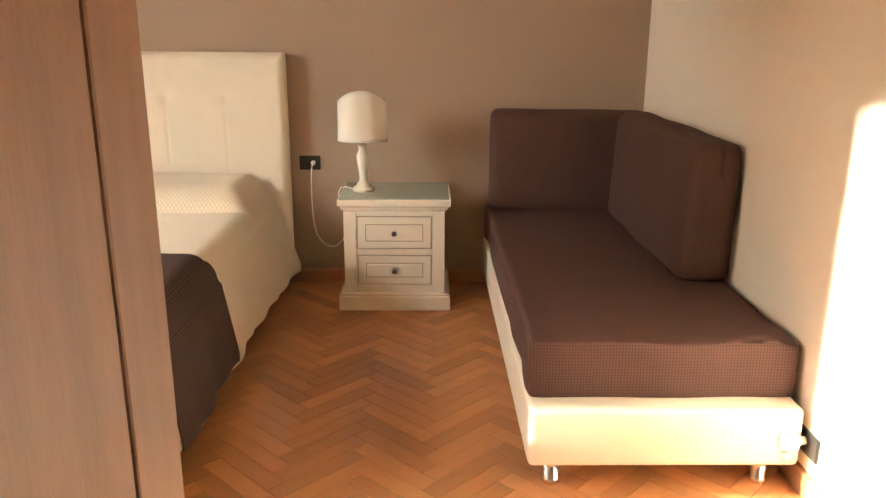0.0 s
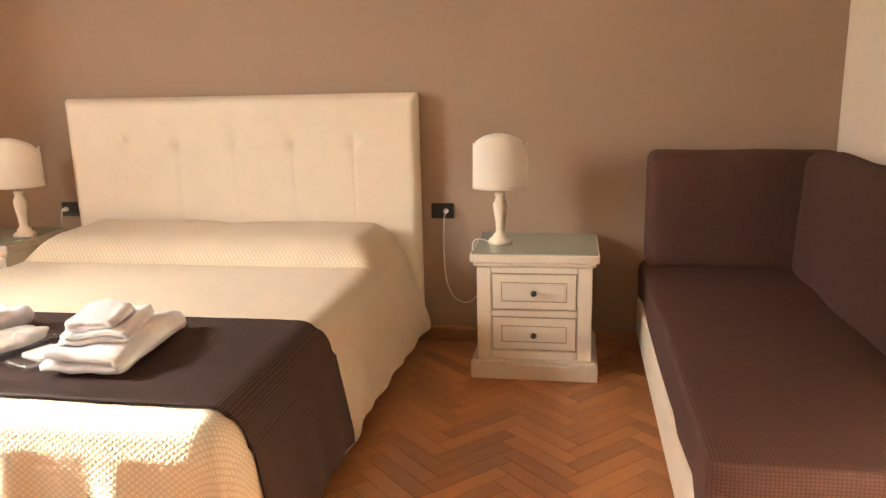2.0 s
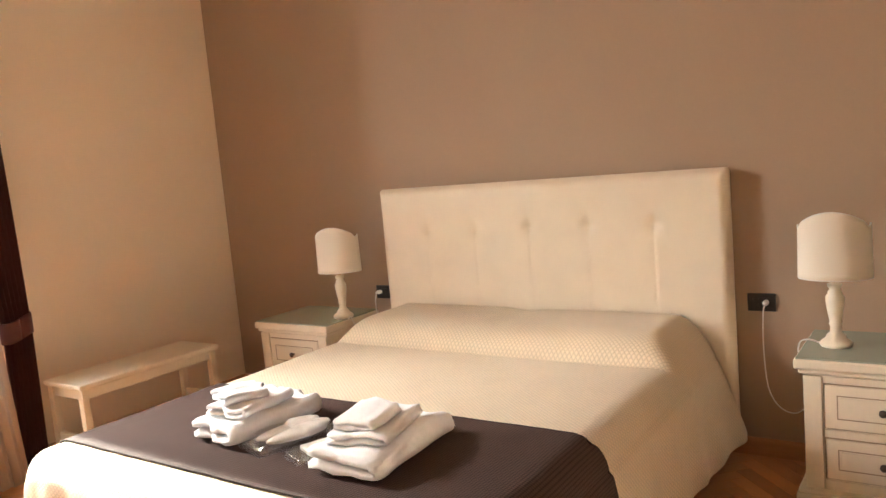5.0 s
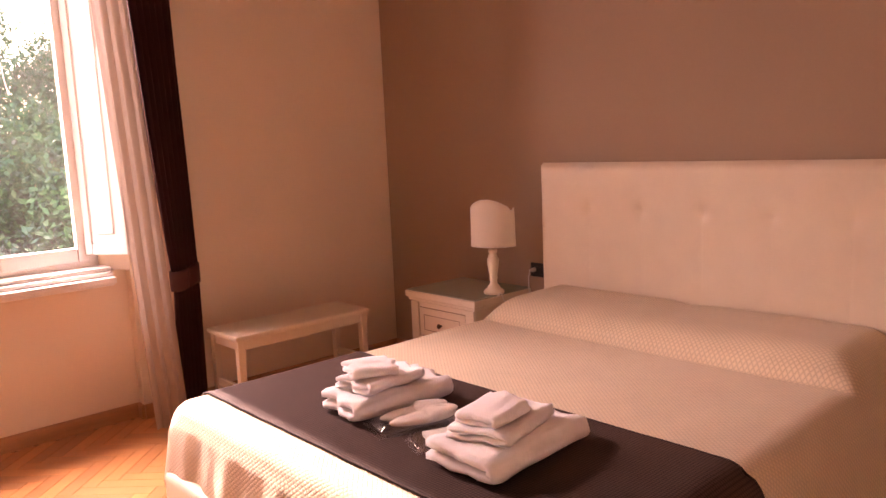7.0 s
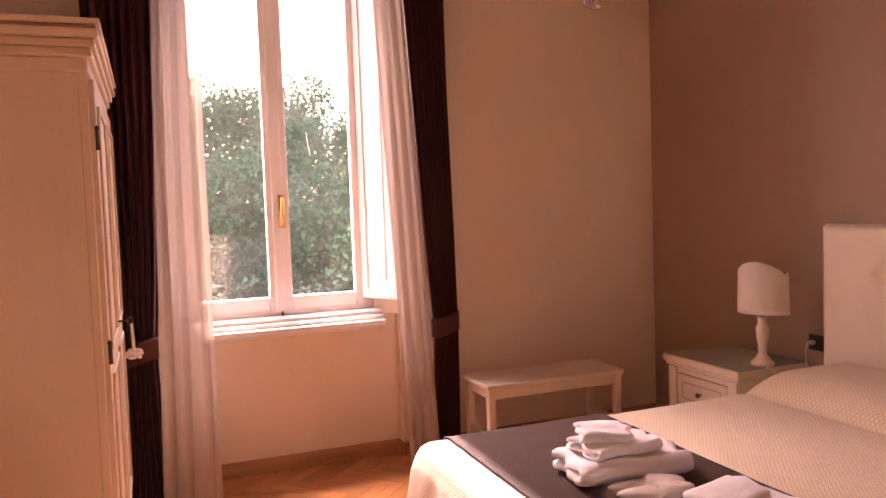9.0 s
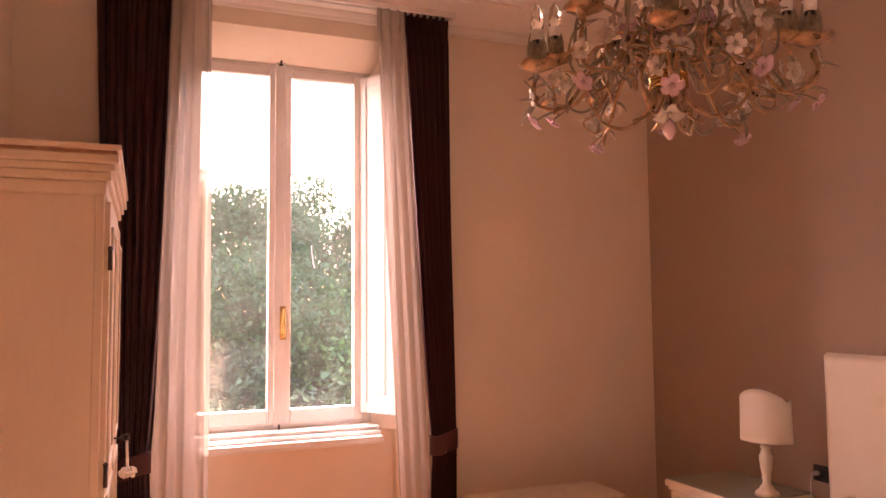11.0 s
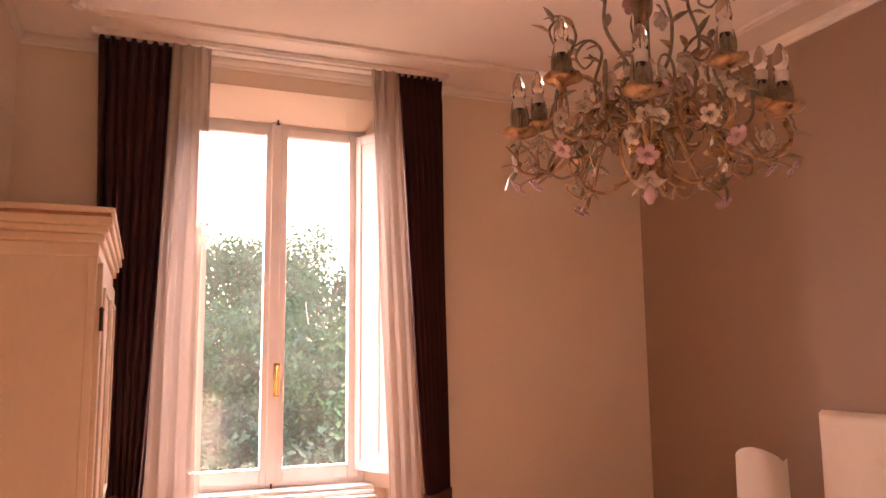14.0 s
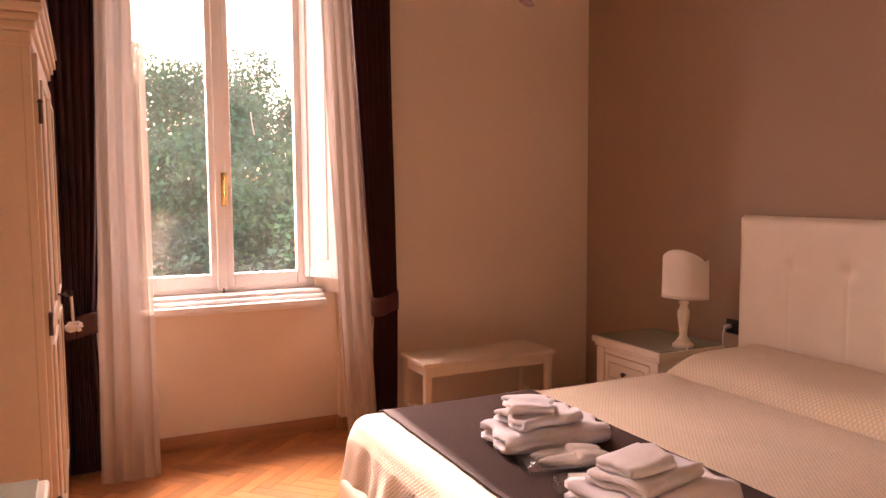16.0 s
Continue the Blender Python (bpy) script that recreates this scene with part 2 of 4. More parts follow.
def tube(pts, r, n=6, bm=None, taper=1.0):
    """A round bar along a line of points; taper: end radius over start radius."""
    bm = bm or bmesh.new()
    pts = [Vector(p) for p in pts]
    rings, side = [], None
    for i, p in enumerate(pts):
        d = (pts[min(i + 1, len(pts) - 1)] - pts[max(i - 1, 0)]).normalized()
        if side is None:
            side = d.orthogonal().normalized()
        side = (side - d * side.dot(d)).normalized()
        up = d.cross(side)
        rr = r * (1 + (taper - 1) * i / (len(pts) - 1))
        rings.append([bm.verts.new(p + (side * math.cos(2 * math.pi * k / n) + up * math.sin(2 * math.pi * k / n)) * rr) for k in range(n)])
    for a, b in zip(rings, rings[1:]):
        for k in range(n):
            bm.faces.new((a[k], a[(k + 1) % n], b[(k + 1) % n], b[k]))
    bm.faces.new(rings[0][::-1])
    bm.faces.new(rings[-1])
    return bm


def smooth_line(pts, steps=8):
    """A Catmull-Rom line through a few points."""
    P = [Vector(p) for p in pts]
    P = [P[0] * 2 - P[1]] + P + [P[-1] * 2 - P[-2]]
    out = []
    for i in range(1, len(P) - 2):
        for k in range(steps):
            t = k / steps
            a, b, c, d = P[i - 1:i + 3]
            out.append(0.5 * (2 * b + (c - a) * t + (2 * a - 5 * b + 4 * c - d) * t * t + (3 * b - a - 3 * c + d) * t ** 3))
    return out + [P[-2]]


def grid(nu, nv, fn, keep=None, thick=0.0, scale=(1, 1)):
    """A sheet fn(u, v) -> point with u, v in 0..1, its UV in metres; keep(u, v) leaves cells out."""
    bm = bmesh.new()
    uvl = bm.loops.layers.uv.new("UVMap")
    vs = [[bm.verts.new(fn(i / nu, j / nv)) for j in range(nv + 1)] for i in range(nu + 1)]
    for i in range(nu):
        for j in range(nv):
            if keep and not keep((i + 0.5) / nu, (j + 0.5) / nv):
                continue
            f = bm.faces.new((vs[i][j], vs[i + 1][j], vs[i + 1][j + 1], vs[i][j + 1]))
            f.smooth = True
            for l, (a, b) in zip(f.loops, ((i, j), (i + 1, j), (i + 1, j + 1), (i, j + 1))):
                l[uvl].uv = (a / nu * scale[0], b / nv * scale[1])
    bmesh.ops.delete(bm, geom=[v for v in bm.verts if not v.link_faces], context="VERTS")
    if thick:
        bmesh.ops.solidify(bm, geom=bm.faces[:], thickness=thick)
    return bm


def uv_box(bm):
    """UV in metres by each face's main direction."""
    uvl = bm.loops.layers.uv.verify()
    bm.normal_update()
    for f in bm.faces:
        n = f.normal
        k = max(range(3), key=lambda a: abs(n[a]))
        ax = [a for a in range(3) if a != k]
        for l in f.loops:
            l[uvl].uv = (l.vert.co[ax[0]], l.vert.co[ax[1]])
    return bm


def mesh_of(name, bm, material, smooth=None):
    me = bpy.data.meshes.new(name)
    if smooth is not None:
        for f in bm.faces:
            f.smooth = smooth
    bm.to_mesh(me)
    bm.free()
    me.materials.append(material)
    return me


def part(name, bm, material, parent, label="", smooth=None):
    ob = new(name, mesh_of(name, bm, material, smooth))
    ob.parent = parent
    return tagged(ob, label)


def solid(name, bm, material, label="", category="", group="", kind="", smooth=None):
    return tagged(new(name, mesh_of(name, bm, material, smooth)), label, category, group, kind)


def thing(name, label, category, at=(0, 0, 0), group=""):
    ob = new(name)
    ob.location = at
    return tagged(ob, label, category, group)


# ---- room ----
XL, XR, YS, H = -3.365, 1.975, -3.80, 3.27
WY0, WY1, WZ0, WZ1 = -3.03, -1.80, 0.86, 3.115     # window recess at the wall's face

solid("floor", box(XL - 0.15, XR, -5.8, 0, -0.12, -0.006), M["joint"], "dark joints under oiled oak herringbone parquet", "floor", kind="structure")
solid("ceiling", box(XL - 0.4, XR + 0.2, -5.8, 0.25, H, H + 0.2), M["ceiling"], "white painted plaster ceiling", "ceiling", kind="structure")
solid("wall_north", box(XL - 0.4, XR + 0.2, 0, 0.25, -0.12, H), M["taupe"], "taupe brown painted wall behind the bed", "wall", kind="structure")
solid("wall_east", box(XR, XR + 0.2, -5.8, 0, -0.12, H), M["wall"], "pale beige painted wall beside the daybed", "wall", kind="structure")


def west_wall():
    """The wall with the window: full thickness round a recess with splayed sides, thin under the sill."""
    bm = bmesh.new()
    box(XL - 0.35, XL, -5.8, WY0, -0.12, H, bm=bm)
    box(XL - 0.35, XL, WY1, 0, -0.12, H, bm=bm)
    box(XL - 0.35, XL, WY0, WY1, WZ1, H, bm=bm)
    box(XL - 0.35, XL - 0.07, WY0, WY1, -0.12, WZ0 - 0.02, bm=bm)
    for ya, yb in ((WY0, WY0 + 0.08), (WY1, WY1 - 0.10)):
        f = [(XL - 0.002, ya), (XL - 0.35, ya), (XL - 0.35, yb), (XL - 0.16, yb)]
        lo, hi = [[bm.verts.new((x, y, z)) for x, y in f] for z in (WZ0 - 0.02, WZ1)]
        fs = [bm.faces.new(lo), bm.faces.new(hi)] + [bm.faces.new((lo[i], lo[(i + 1) % 4], hi[(i + 1) % 4], hi[i])) for i in range(4)]
        bmesh.ops.recalc_face_normals(bm, faces=fs)
    f = [(XL - 0.002, WZ1), (XL - 0.35, WZ1), (XL - 0.35, 2.97), (XL - 0.16, 2.97)]
    lo, hi = [[bm.verts.new((x, y, z)) for x, z in f] for y in (WY0, WY1)]
    fs = [bm.faces.new(lo), bm.faces.new(hi)] + [bm.faces.new((lo[i], lo[(i + 1) % 4], hi[(i + 1) % 4], hi[i])) for i in range(4)]
    bmesh.ops.recalc_face_normals(bm, faces=fs)
    return bm


solid("wall_west", west_wall(), M["wall"], "pale beige painted wall with a tall window", "wall", kind="structure")
DX0, DX1, DH = 0.597, 1.47, 2.12
bm = box(XL, DX0 - 0.03, YS - 0.28, YS, -0.12, H)
box(DX1 + 0.03, XR, YS - 0.28, YS, -0.12, H, bm=bm)
box(DX0 - 0.03, DX1 + 0.03, YS - 0.28, YS, DH + 0.03, H, bm=bm)
solid("wall_south", bm, M["wall"], "pale beige painted wall with the doorway", "wall", kind="structure")
solid("wall_hall", box(XL, XR, -5.8, -5.6, -0.12, H), M["wall"], "plain beige wall of the hall", "wall", kind="structure")

# door lining of stained wood, with rebate and architraves
door = thing("door_1", "open doorway lined with dark stained wood", "door frame", (DX0, YS, 0))
door["kind"] = "structure"
for side, x in ((0, DX0), (1, DX1)):
    s = 1 if side == 0 else -1
    bm = box(min(x - 0.03 * s, x), max(x - 0.03 * s, x), YS - 0.285, YS + 0.004, 0, DH + 0.03, 0.004)
    box(min(x, x + 0.011 * s), max(x, x + 0.011 * s), YS - 0.285, YS - 0.085, 0, DH, 0.004, bm=bm)
    box(min(x, x + 0.006 * s), max(x, x + 0.006 * s), YS - 0.072, YS + 0.004, 0, DH, 0.003, bm=bm)
    for yy in (YS + 0.004, YS - 0.305):
        box(min(x - 0.09 * s, x - 0.004 * s), max(x - 0.09 * s, x - 0.004 * s), yy, yy + 0.02, 0, DH + 0.09, 0.006, bm=bm)
    bm.transform(Matrix.Translation((-DX0, -YS, 0)))
    part("jamb", bm, M["jamb"], door)
bm = box(DX0, DX1, YS - 0.285, YS + 0.004, DH, DH + 0.03, 0.004)
for yy in (YS + 0.004, YS - 0.305):
    box(DX0 - 0.004, DX1 + 0.004, yy, yy + 0.02, DH + 0.004, DH + 0.09, 0.006, bm=bm)
bm.transform(Matrix.Translation((-DX0, -YS, 0)))
part("lintel", bm, M["jamb"], door)


def run(name, material, prof, path, label):
    """A moulding: profile of (out from the wall, height), swept along wall lines (p, q, inward normal)."""
    bm = bmesh.new()
    for p, q, n in path:
        ra, rb = [[bm.verts.new((e[0] + n[0] * o, e[1] + n[1] * o, z)) for o, z in prof] for e in (p, q)]
        k = len(prof)
        fs = [bm.faces.new(ra), bm.faces.new(rb)] + [bm.faces.new((ra[i], ra[(i + 1) % k], rb[(i + 1) % k], rb[i])) for i in range(k)]
        bmesh.ops.recalc_face_normals(bm, faces=fs)
    return solid(name, bm, material, label, name.split("_")[0], kind="structure")


N, S_, E_, W_ = (0, -1), (0, 1), (-1, 0), (1, 0)
SK = [(-0.002, 0), (0.016, 0), (0.016, 0.066), (0.012, 0.076), (0.004, 0.08), (-0.002, 0.08)]
run("baseboard", M["skirting"], SK, [((XL, 0), (XR, 0), N), ((XR, 0), (XR, -5.6), E_), ((XL, 0), (XL, WY1), W_), ((XL, WY0), (XL, YS), W_),
    ((XL - 0.07, WY0), (XL - 0.07, WY1), W_), ((XL - 0.07, WY1), (XL, WY1), N), ((XL, YS), (DX0 - 0.1, YS), S_), ((DX1 + 0.1, YS), (XR, YS), S_)], "oiled oak skirting board")
CO = [(-0.002, H - 0.062), (0.008, H - 0.062), (0.011, H - 0.055), (0.011, H - 0.04), (0.018, H - 0.028), (0.022, H - 0.012), (0.022, H - 0.002), (-0.002, H - 0.002)]
run("cornice", M["ceiling"], CO, [((XL, 0), (XR, 0), N), ((XR, 0), (XR, YS), E_), ((XL, 0), (XL, YS), W_), ((XL, YS), (XR, YS), S_)], "white plaster cornice under the ceiling")

# raised plaster rectangle on the ceiling, with small flourishes at its corners
bm = bmesh.new()
ax0, ax1, ay0, ay1 = XL + 0.40, XR - 0.29, YS + 0.28, -0.28
for a, b in (((ax0 + 0.12, ay0), (ax1 - 0.12, ay0)), ((ax0 + 0.12, ay1), (ax1 - 0.12, ay1)), ((ax0, ay0 + 0.12), (ax0, ay1 - 0.12)), ((ax1, ay0 + 0.12), (ax1, ay1 - 0.12))):
    horiz = a[1] == b[1]
    for off, wd, dp in ((-0.022, 0.016, 0.014), (0.012, 0.024, 0.02)):
        if horiz:
            box(a[0], b[0], a[1] + off, a[1] + off + wd, H - dp, H + 0.01, 0.005, bm=bm)
        else:
            box(a[0] + off, a[0] + off + wd, a[1], b[1], H - dp, H + 0.01, 0.005, bm=bm)
for cx, sx in ((ax0, 1), (ax1, -1)):
    for cy, sy in ((ay0, 1), (ay1, -1)):
        for dx, dy, r in ((0.02, 0.02, 0.03), (0.03, 0.07, 0.024), (0.02, 0.105, 0.02), (0.07, 0.03, 0.024), (0.105, 0.02, 0.02), (0.045, 0.045, 0.018)):
            lathe([(r, 0.01), (r, -0.006), (r * 0.7, -0.016), (r * 0.2, -0.02)], 12, (cx + sx * dx, cy + sy * dy, H), bm)
solid("trim", bm, M["ceiling"], "white plaster moulding framing the ceiling", "moulding", kind="structure")

# ---- window ----
FX = XL - 0.20
FY0, FY1, FZ0, FZ1 = -2.97, -1.90, WZ0, 2.985
win = thing("window_1", "tall white painted double casement window, closed", "window", (FX, (FY0 + FY1) / 2, FZ0))
win["kind"] = "structure"
OFF = Matrix.Translation((-FX, -(FY0 + FY1) / 2, -FZ0))


def wpart(name, bm, material, parent=win, label="", smooth=None):
    bm.transform(OFF)
    return part(name, bm, material, parent, label, smooth)


bm = box(FX - 0.05, FX + 0.02, FY0, FY0 + 0.05, FZ0, FZ1, 0.004)
box(FX - 0.05, FX + 0.02, FY1 - 0.05, FY1, FZ0, FZ1, 0.004, bm=bm)
box(FX - 0.05, FX + 0.02, FY0 + 0.05, FY1 - 0.05, FZ1 - 0.05, FZ1, 0.004, bm=bm)
box(FX - 0.05, FX + 0.02, FY0 + 0.05, FY1 - 0.05, FZ0, FZ0 + 0.035, 0.004, bm=bm)
wpart("window_frame", bm, M["white"])
for ya, yb in ((-2.945, -2.447), (-2.443, -1.945)):
    inner0, inner1 = (ya + 0.06, -2.508) if ya < -2.9 else (-2.378, yb - 0.06)
    z0, z1, p0, p1 = FZ0 + 0.03, FZ1 - 0.035, 0.970, 2.892
    bm = box(FX - 0.02, FX + 0.03, ya, inner0, z0, z1, 0.006)
    box(FX - 0.02, FX + 0.03, inner1, yb, z0, z1, 0.006, bm=bm)
    box(FX - 0.02, FX + 0.03, inner0, inner1, z0, p0, 0.006, bm=bm)
    box(FX - 0.02, FX + 0.03, inner0, inner1, p1, z1, 0.006, bm=bm)
    sash = wpart("casement", bm, M["white"])
    pane = wpart("pane", box(FX + 0.003, FX + 0.007, inner0 - 0.01, inner1 + 0.01, p0 - 0.01, p1 + 0.01), M["pane"], sash, "clear, slightly dusty glass pane")
    pane.visible_shadow = False
wpart("streak", tube(smooth_line([(FX + 0.009, -2.256, 1.909), (FX + 0.009, -2.251, 1.85), (FX + 0.009, -2.238, 1.777)], 4), 0.0028, 5, None, 1.5), M["white"], sash, "dried white drip on the glass", True)
bm = box(FX + 0.03, FX + 0.045, -2.475, -2.415, FZ0 + 0.015, FZ1 - 0.01, 0.005)
cover = wpart("cover_strip", bm, M["white"])
for z0, z1 in ((FZ1 - 0.03, FZ1 + 0.015), (FZ0 - 0.01, FZ0 + 0.03)):
    bm = tube([(FX + 0.052, -2.445, z0), (FX + 0.052, -2.445, z1)], 0.006)
    lathe([(0.012, 0), (0.014, 0.006), (0.006, 0.012)], 10, (FX + 0.052, -2.445, z0), bm)
    wpart("bolt", bm, M["bronze"], cover, "dark metal bolt")
HZ = 1.46
bm = tube(smooth_line([(FX + 0.05, -2.425, HZ + 0.075), (FX + 0.085, -2.425, HZ + 0.07), (FX + 0.09, -2.425, HZ), (FX + 0.085, -2.425, HZ - 0.07), (FX + 0.05, -2.425, HZ - 0.075)]), 0.008, 8)
box(FX + 0.045, FX + 0.05, -2.443, -2.407, HZ - 0.095, HZ + 0.095, 0.002, bm=bm)
wpart("handle", bm, M["brass"], cover, "polished brass pull handle", True)
bm = bmesh.new()
for x1, z0, z1 in ((XL - 0.05, FZ0 - 0.02, FZ0 + 0.004), (XL - 0.025, FZ0 - 0.045, FZ0 - 0.02), (XL + 0.02, FZ0 - 0.08, FZ0 - 0.045), (XL - 0.02, FZ0 - 0.095, FZ0 - 0.08)):
    box(XL - 0.25, x1, WY0 + 0.005, WY1 - 0.08, z0, z1, 0.006, bm=bm)
wpart("window_sill", bm, M["white"], win, "moulded white sill")
for sgn, hy in ((1, -1.955), (-1, -2.915)):
    # panelled shutter folded back against the recess's splayed side
    d = Vector((0.85, 0.53 * sgn, 0)).normalized()
    nrm = Vector((-d.y, d.x, 0))
    bm = bmesh.new()
    for a0, a1, t0, t1, z0, z1 in ((0, 0.27, -0.008, 0.008, 0.93, 2.93), (0, 0.045, -0.015, 0.015, 0.93, 2.93), (0.225, 0.27, -0.015, 0.015, 0.93, 2.93), (0.045, 0.225, -0.015, 0.015, 0.93, 0.99), (0.045, 0.225, -0.015, 0.015, 2.87, 2.93), (0.08, 0.19, -0.013, 0.013, 1.04, 2.82)):
        k = len(bm.verts)
        box(a0, a1, t0, t1, z0, z1, 0.004, bm=bm)
        bm.verts.ensure_lookup_table()
        for v in bm.verts[k:]:
            v.co = Vector((FX + 0.03, hy, v.co.z)) + d * v.co.x + nrm * v.co.y
    wpart("shutter", bm, M["white"], win, "white panelled inner shutter folded open")

# ---- things ----
# bed: upholstered base, headboard with tufts, bedspread over mattress and pillows, brown runner
BX0, BX1, BTOP, BFOOT = -1.93, -0.075, 0.555, -2.22
bed = thing("double_bed", "double bed with cream padded headboard and upholstered base", "bed", (-0.95, -1.1, 0))
BO = Matrix.Translation((0.95, 1.1, 0))


def bpart(name, bm, material, label="", smooth=None):
    bm.transform(BO)
    return part(name, bm, material, bed, label, smooth)


bpart("bed_base", box(BX0 + 0.05, BX1 - 0.05, -2.285, -0.1, 0.07, 0.315, 0.03, 4), M["leather"], "cream upholstered base", True)
bpart("mattress", box(BX0 + 0.07, BX1 - 0.07, BFOOT + 0.05, -0.11, 0.315, BTOP - 0.03, 0.06, 4), M["leather"], smooth=True)
for x in (BX0 + 0.16, BX1 - 0.16):
    for y in (-2.15, -0.25):
        bpart("leg", lathe([(0.03, 0), (0.03, 0.075)], 16, (x, y, 0)), M["chrome"], "short chrome leg", True)
TUFTS = [(-1.60, 1.075), (-1.29, 1.075), (-0.97, 1.075), (-0.65, 1.075), (-0.33, 1.075)]


def headboard(u, v):
    x, z = -1.925 + 1.925 * u, 0.06 + 1.25 * v
    e = min(1.925 * min(u, 1 - u), 1.25 * min(v, 1 - v))
    r = 0.045
    y = -0.105 + (r - math.sqrt(max(r * r - (r - min(e, r)) ** 2, 0)) if e < r else 0)
    for tx, tz in TUFTS:
        dx, dz = x - tx, z - tz
        y += 0.015 * math.exp(-(dx * dx + dz * dz) / 0.0012)
        y += 0.0028 * math.exp(-(dx * dx) / 0.00006) * (1 if dz < 0 else math.exp(-dz / 0.05)) * min(1, (z - 0.06) / 0.3)
        y += 0.006 * math.exp(-abs(dz) / 0.02) * math.exp(-abs(dx) / 0.05)
    y += 0.003 * noise.noise((x * 4, z * 4, 2))
    return (x, y, z)


bm = grid(320, 90, headboard)
box(-1.922, -0.003, -0.075, -0.006, 0.063, 1.307, 0.02, 3, bm)
bpart("headboard", bm, M["leather"], "cream leatherette headboard with five tufts", True)
for tx, tz in TUFTS:
    bpart("tuft_button", lathe([(0.012, 0), (0.011, 0.005), (0.004, 0.008)], 12), M["leather"]).matrix_basis = Matrix.Translation((tx + 0.95, -0.090 + 1.1, tz)) @ pose(0, 0, 0, 90)


def over_bed(sx, sy, lift=0.0, flare=1.0):
    """The cloth over the bed: sx across from the left edge, sy along from the headboard, both along the cloth."""
    r = 0.105
    wid = BX1 - BX0

    def bend(s, length, r):
        # how far along and how far down, past a rounded edge at length
        a = s - (length - r)
        if a <= 0:
            return s, 0.0
        if a < r * math.pi / 2:
            return length - r + r * math.sin(a / r), r - r * math.cos(a / r)
        return length, r + a - r * math.pi / 2
    half = wid / 2
    off = sx - half
    xa, dz = bend(abs(off), half, r)
    ln = -BFOOT - 0.12
    ya, dy = bend(sy, ln, 0.06)
    y = -0.12 - ya
    x = (BX0 + BX1) / 2 + math.copysign(xa, off)
    drop = dz + dy
    hang = max(0, dz - r)
    if hang:
        k = min(1, hang / 0.3)
        x += math.copysign((0.05 * k + 0.009 * k * math.sin(sy * 11 + 1) + 0.006 * k * math.sin(sy * 27) + 0.045 * k * max(0, 1 - sy / 0.7)) * flare + 0.012, off)
    hang2 = max(0, dy - 0.06)
    if hang2:
        k = min(1, hang2 / 0.2)
        y -= (0.012 + 0.03 * k + 0.012 * k * math.sin(sx * 17) + 0.006 * k * math.sin(sx * 41))
    # pillows under the spread
    q = (-y - 0.12) / 0.49
    pil = 0.0
    if q < 1.08:
        side = min(1, max(0, (half - abs(off) + 0.02) / 0.20))
        side = side * side * (3 - 2 * side)
        hump = max(0, 1 - max(0, (q - 0.35) / 0.65) ** 6) if q < 1 else 0
        pil = 0.105 * hump * side * (1 - 0.10 * math.exp(-(off / 0.09) ** 2)) - 0.018 * math.exp(-((q - 1.02) / 0.03) ** 2) * side
    wr = 0.004 * noise.noise((x * 3, y * 3, 0)) + 0.0018 * noise.noise((x * 11, y * 8, 4))
    return Vector((x, y + (0.004 if hang2 else 0), BTOP - drop + pil + wr + lift * (1 if drop < 0.02 else 0.6)))


wid, ln = BX1 - BX0, -BFOOT - 0.12
SIDE, FOOT = 0.43, 0.25


def spread_pt(u, v):
    sx = -SIDE + u * (wid + 2 * SIDE)
    sy = v * (ln + FOOT)
    p = over_bed(sx, sy)
    if not (0.0 < sx < wid):
        p.z = max(p.z, 0.11 + 0.012 * math.sin(sy * 13))
    return p


def not_corner(u, v):
    sx, sy = -SIDE + u * (wid + 2 * SIDE), v * (ln + FOOT)
    return not ((sx < -0.045 or sx > wid + 0.045) and sy > ln + 0.045)


spread = grid(170, 150, spread_pt, not_corner, 0.0, (wid + 2 * SIDE, ln + FOOT))
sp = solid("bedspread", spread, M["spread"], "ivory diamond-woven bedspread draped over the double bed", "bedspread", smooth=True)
thick = sp.modifiers.new("thickness", "SOLIDIFY")
thick.thickness, thick.offset = 0.005, -1
R0, R1 = 1.285, 1.985


def runner_pt(u, v):
    sx = -0.40 + u * (wid + 0.80)
    p = over_bed(sx, R0 + v * (R1 - R0), 0.011)
    out = 0.011 if sx > wid / 2 else -0.011
    if sx < 0.03 or sx > wid - 0.03:
        p.x += out
    return p


bm = grid(170, 44, runner_pt, None, 0.005, (wid + 0.8, R1 - R0))
runner = thing("bed_runner", "dark brown ribbed bed runner across the bedspread", "bed runner", (0, 0, 0))
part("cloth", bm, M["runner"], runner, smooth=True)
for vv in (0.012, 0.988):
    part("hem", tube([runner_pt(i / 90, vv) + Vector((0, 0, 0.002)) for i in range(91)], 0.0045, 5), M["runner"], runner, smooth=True)


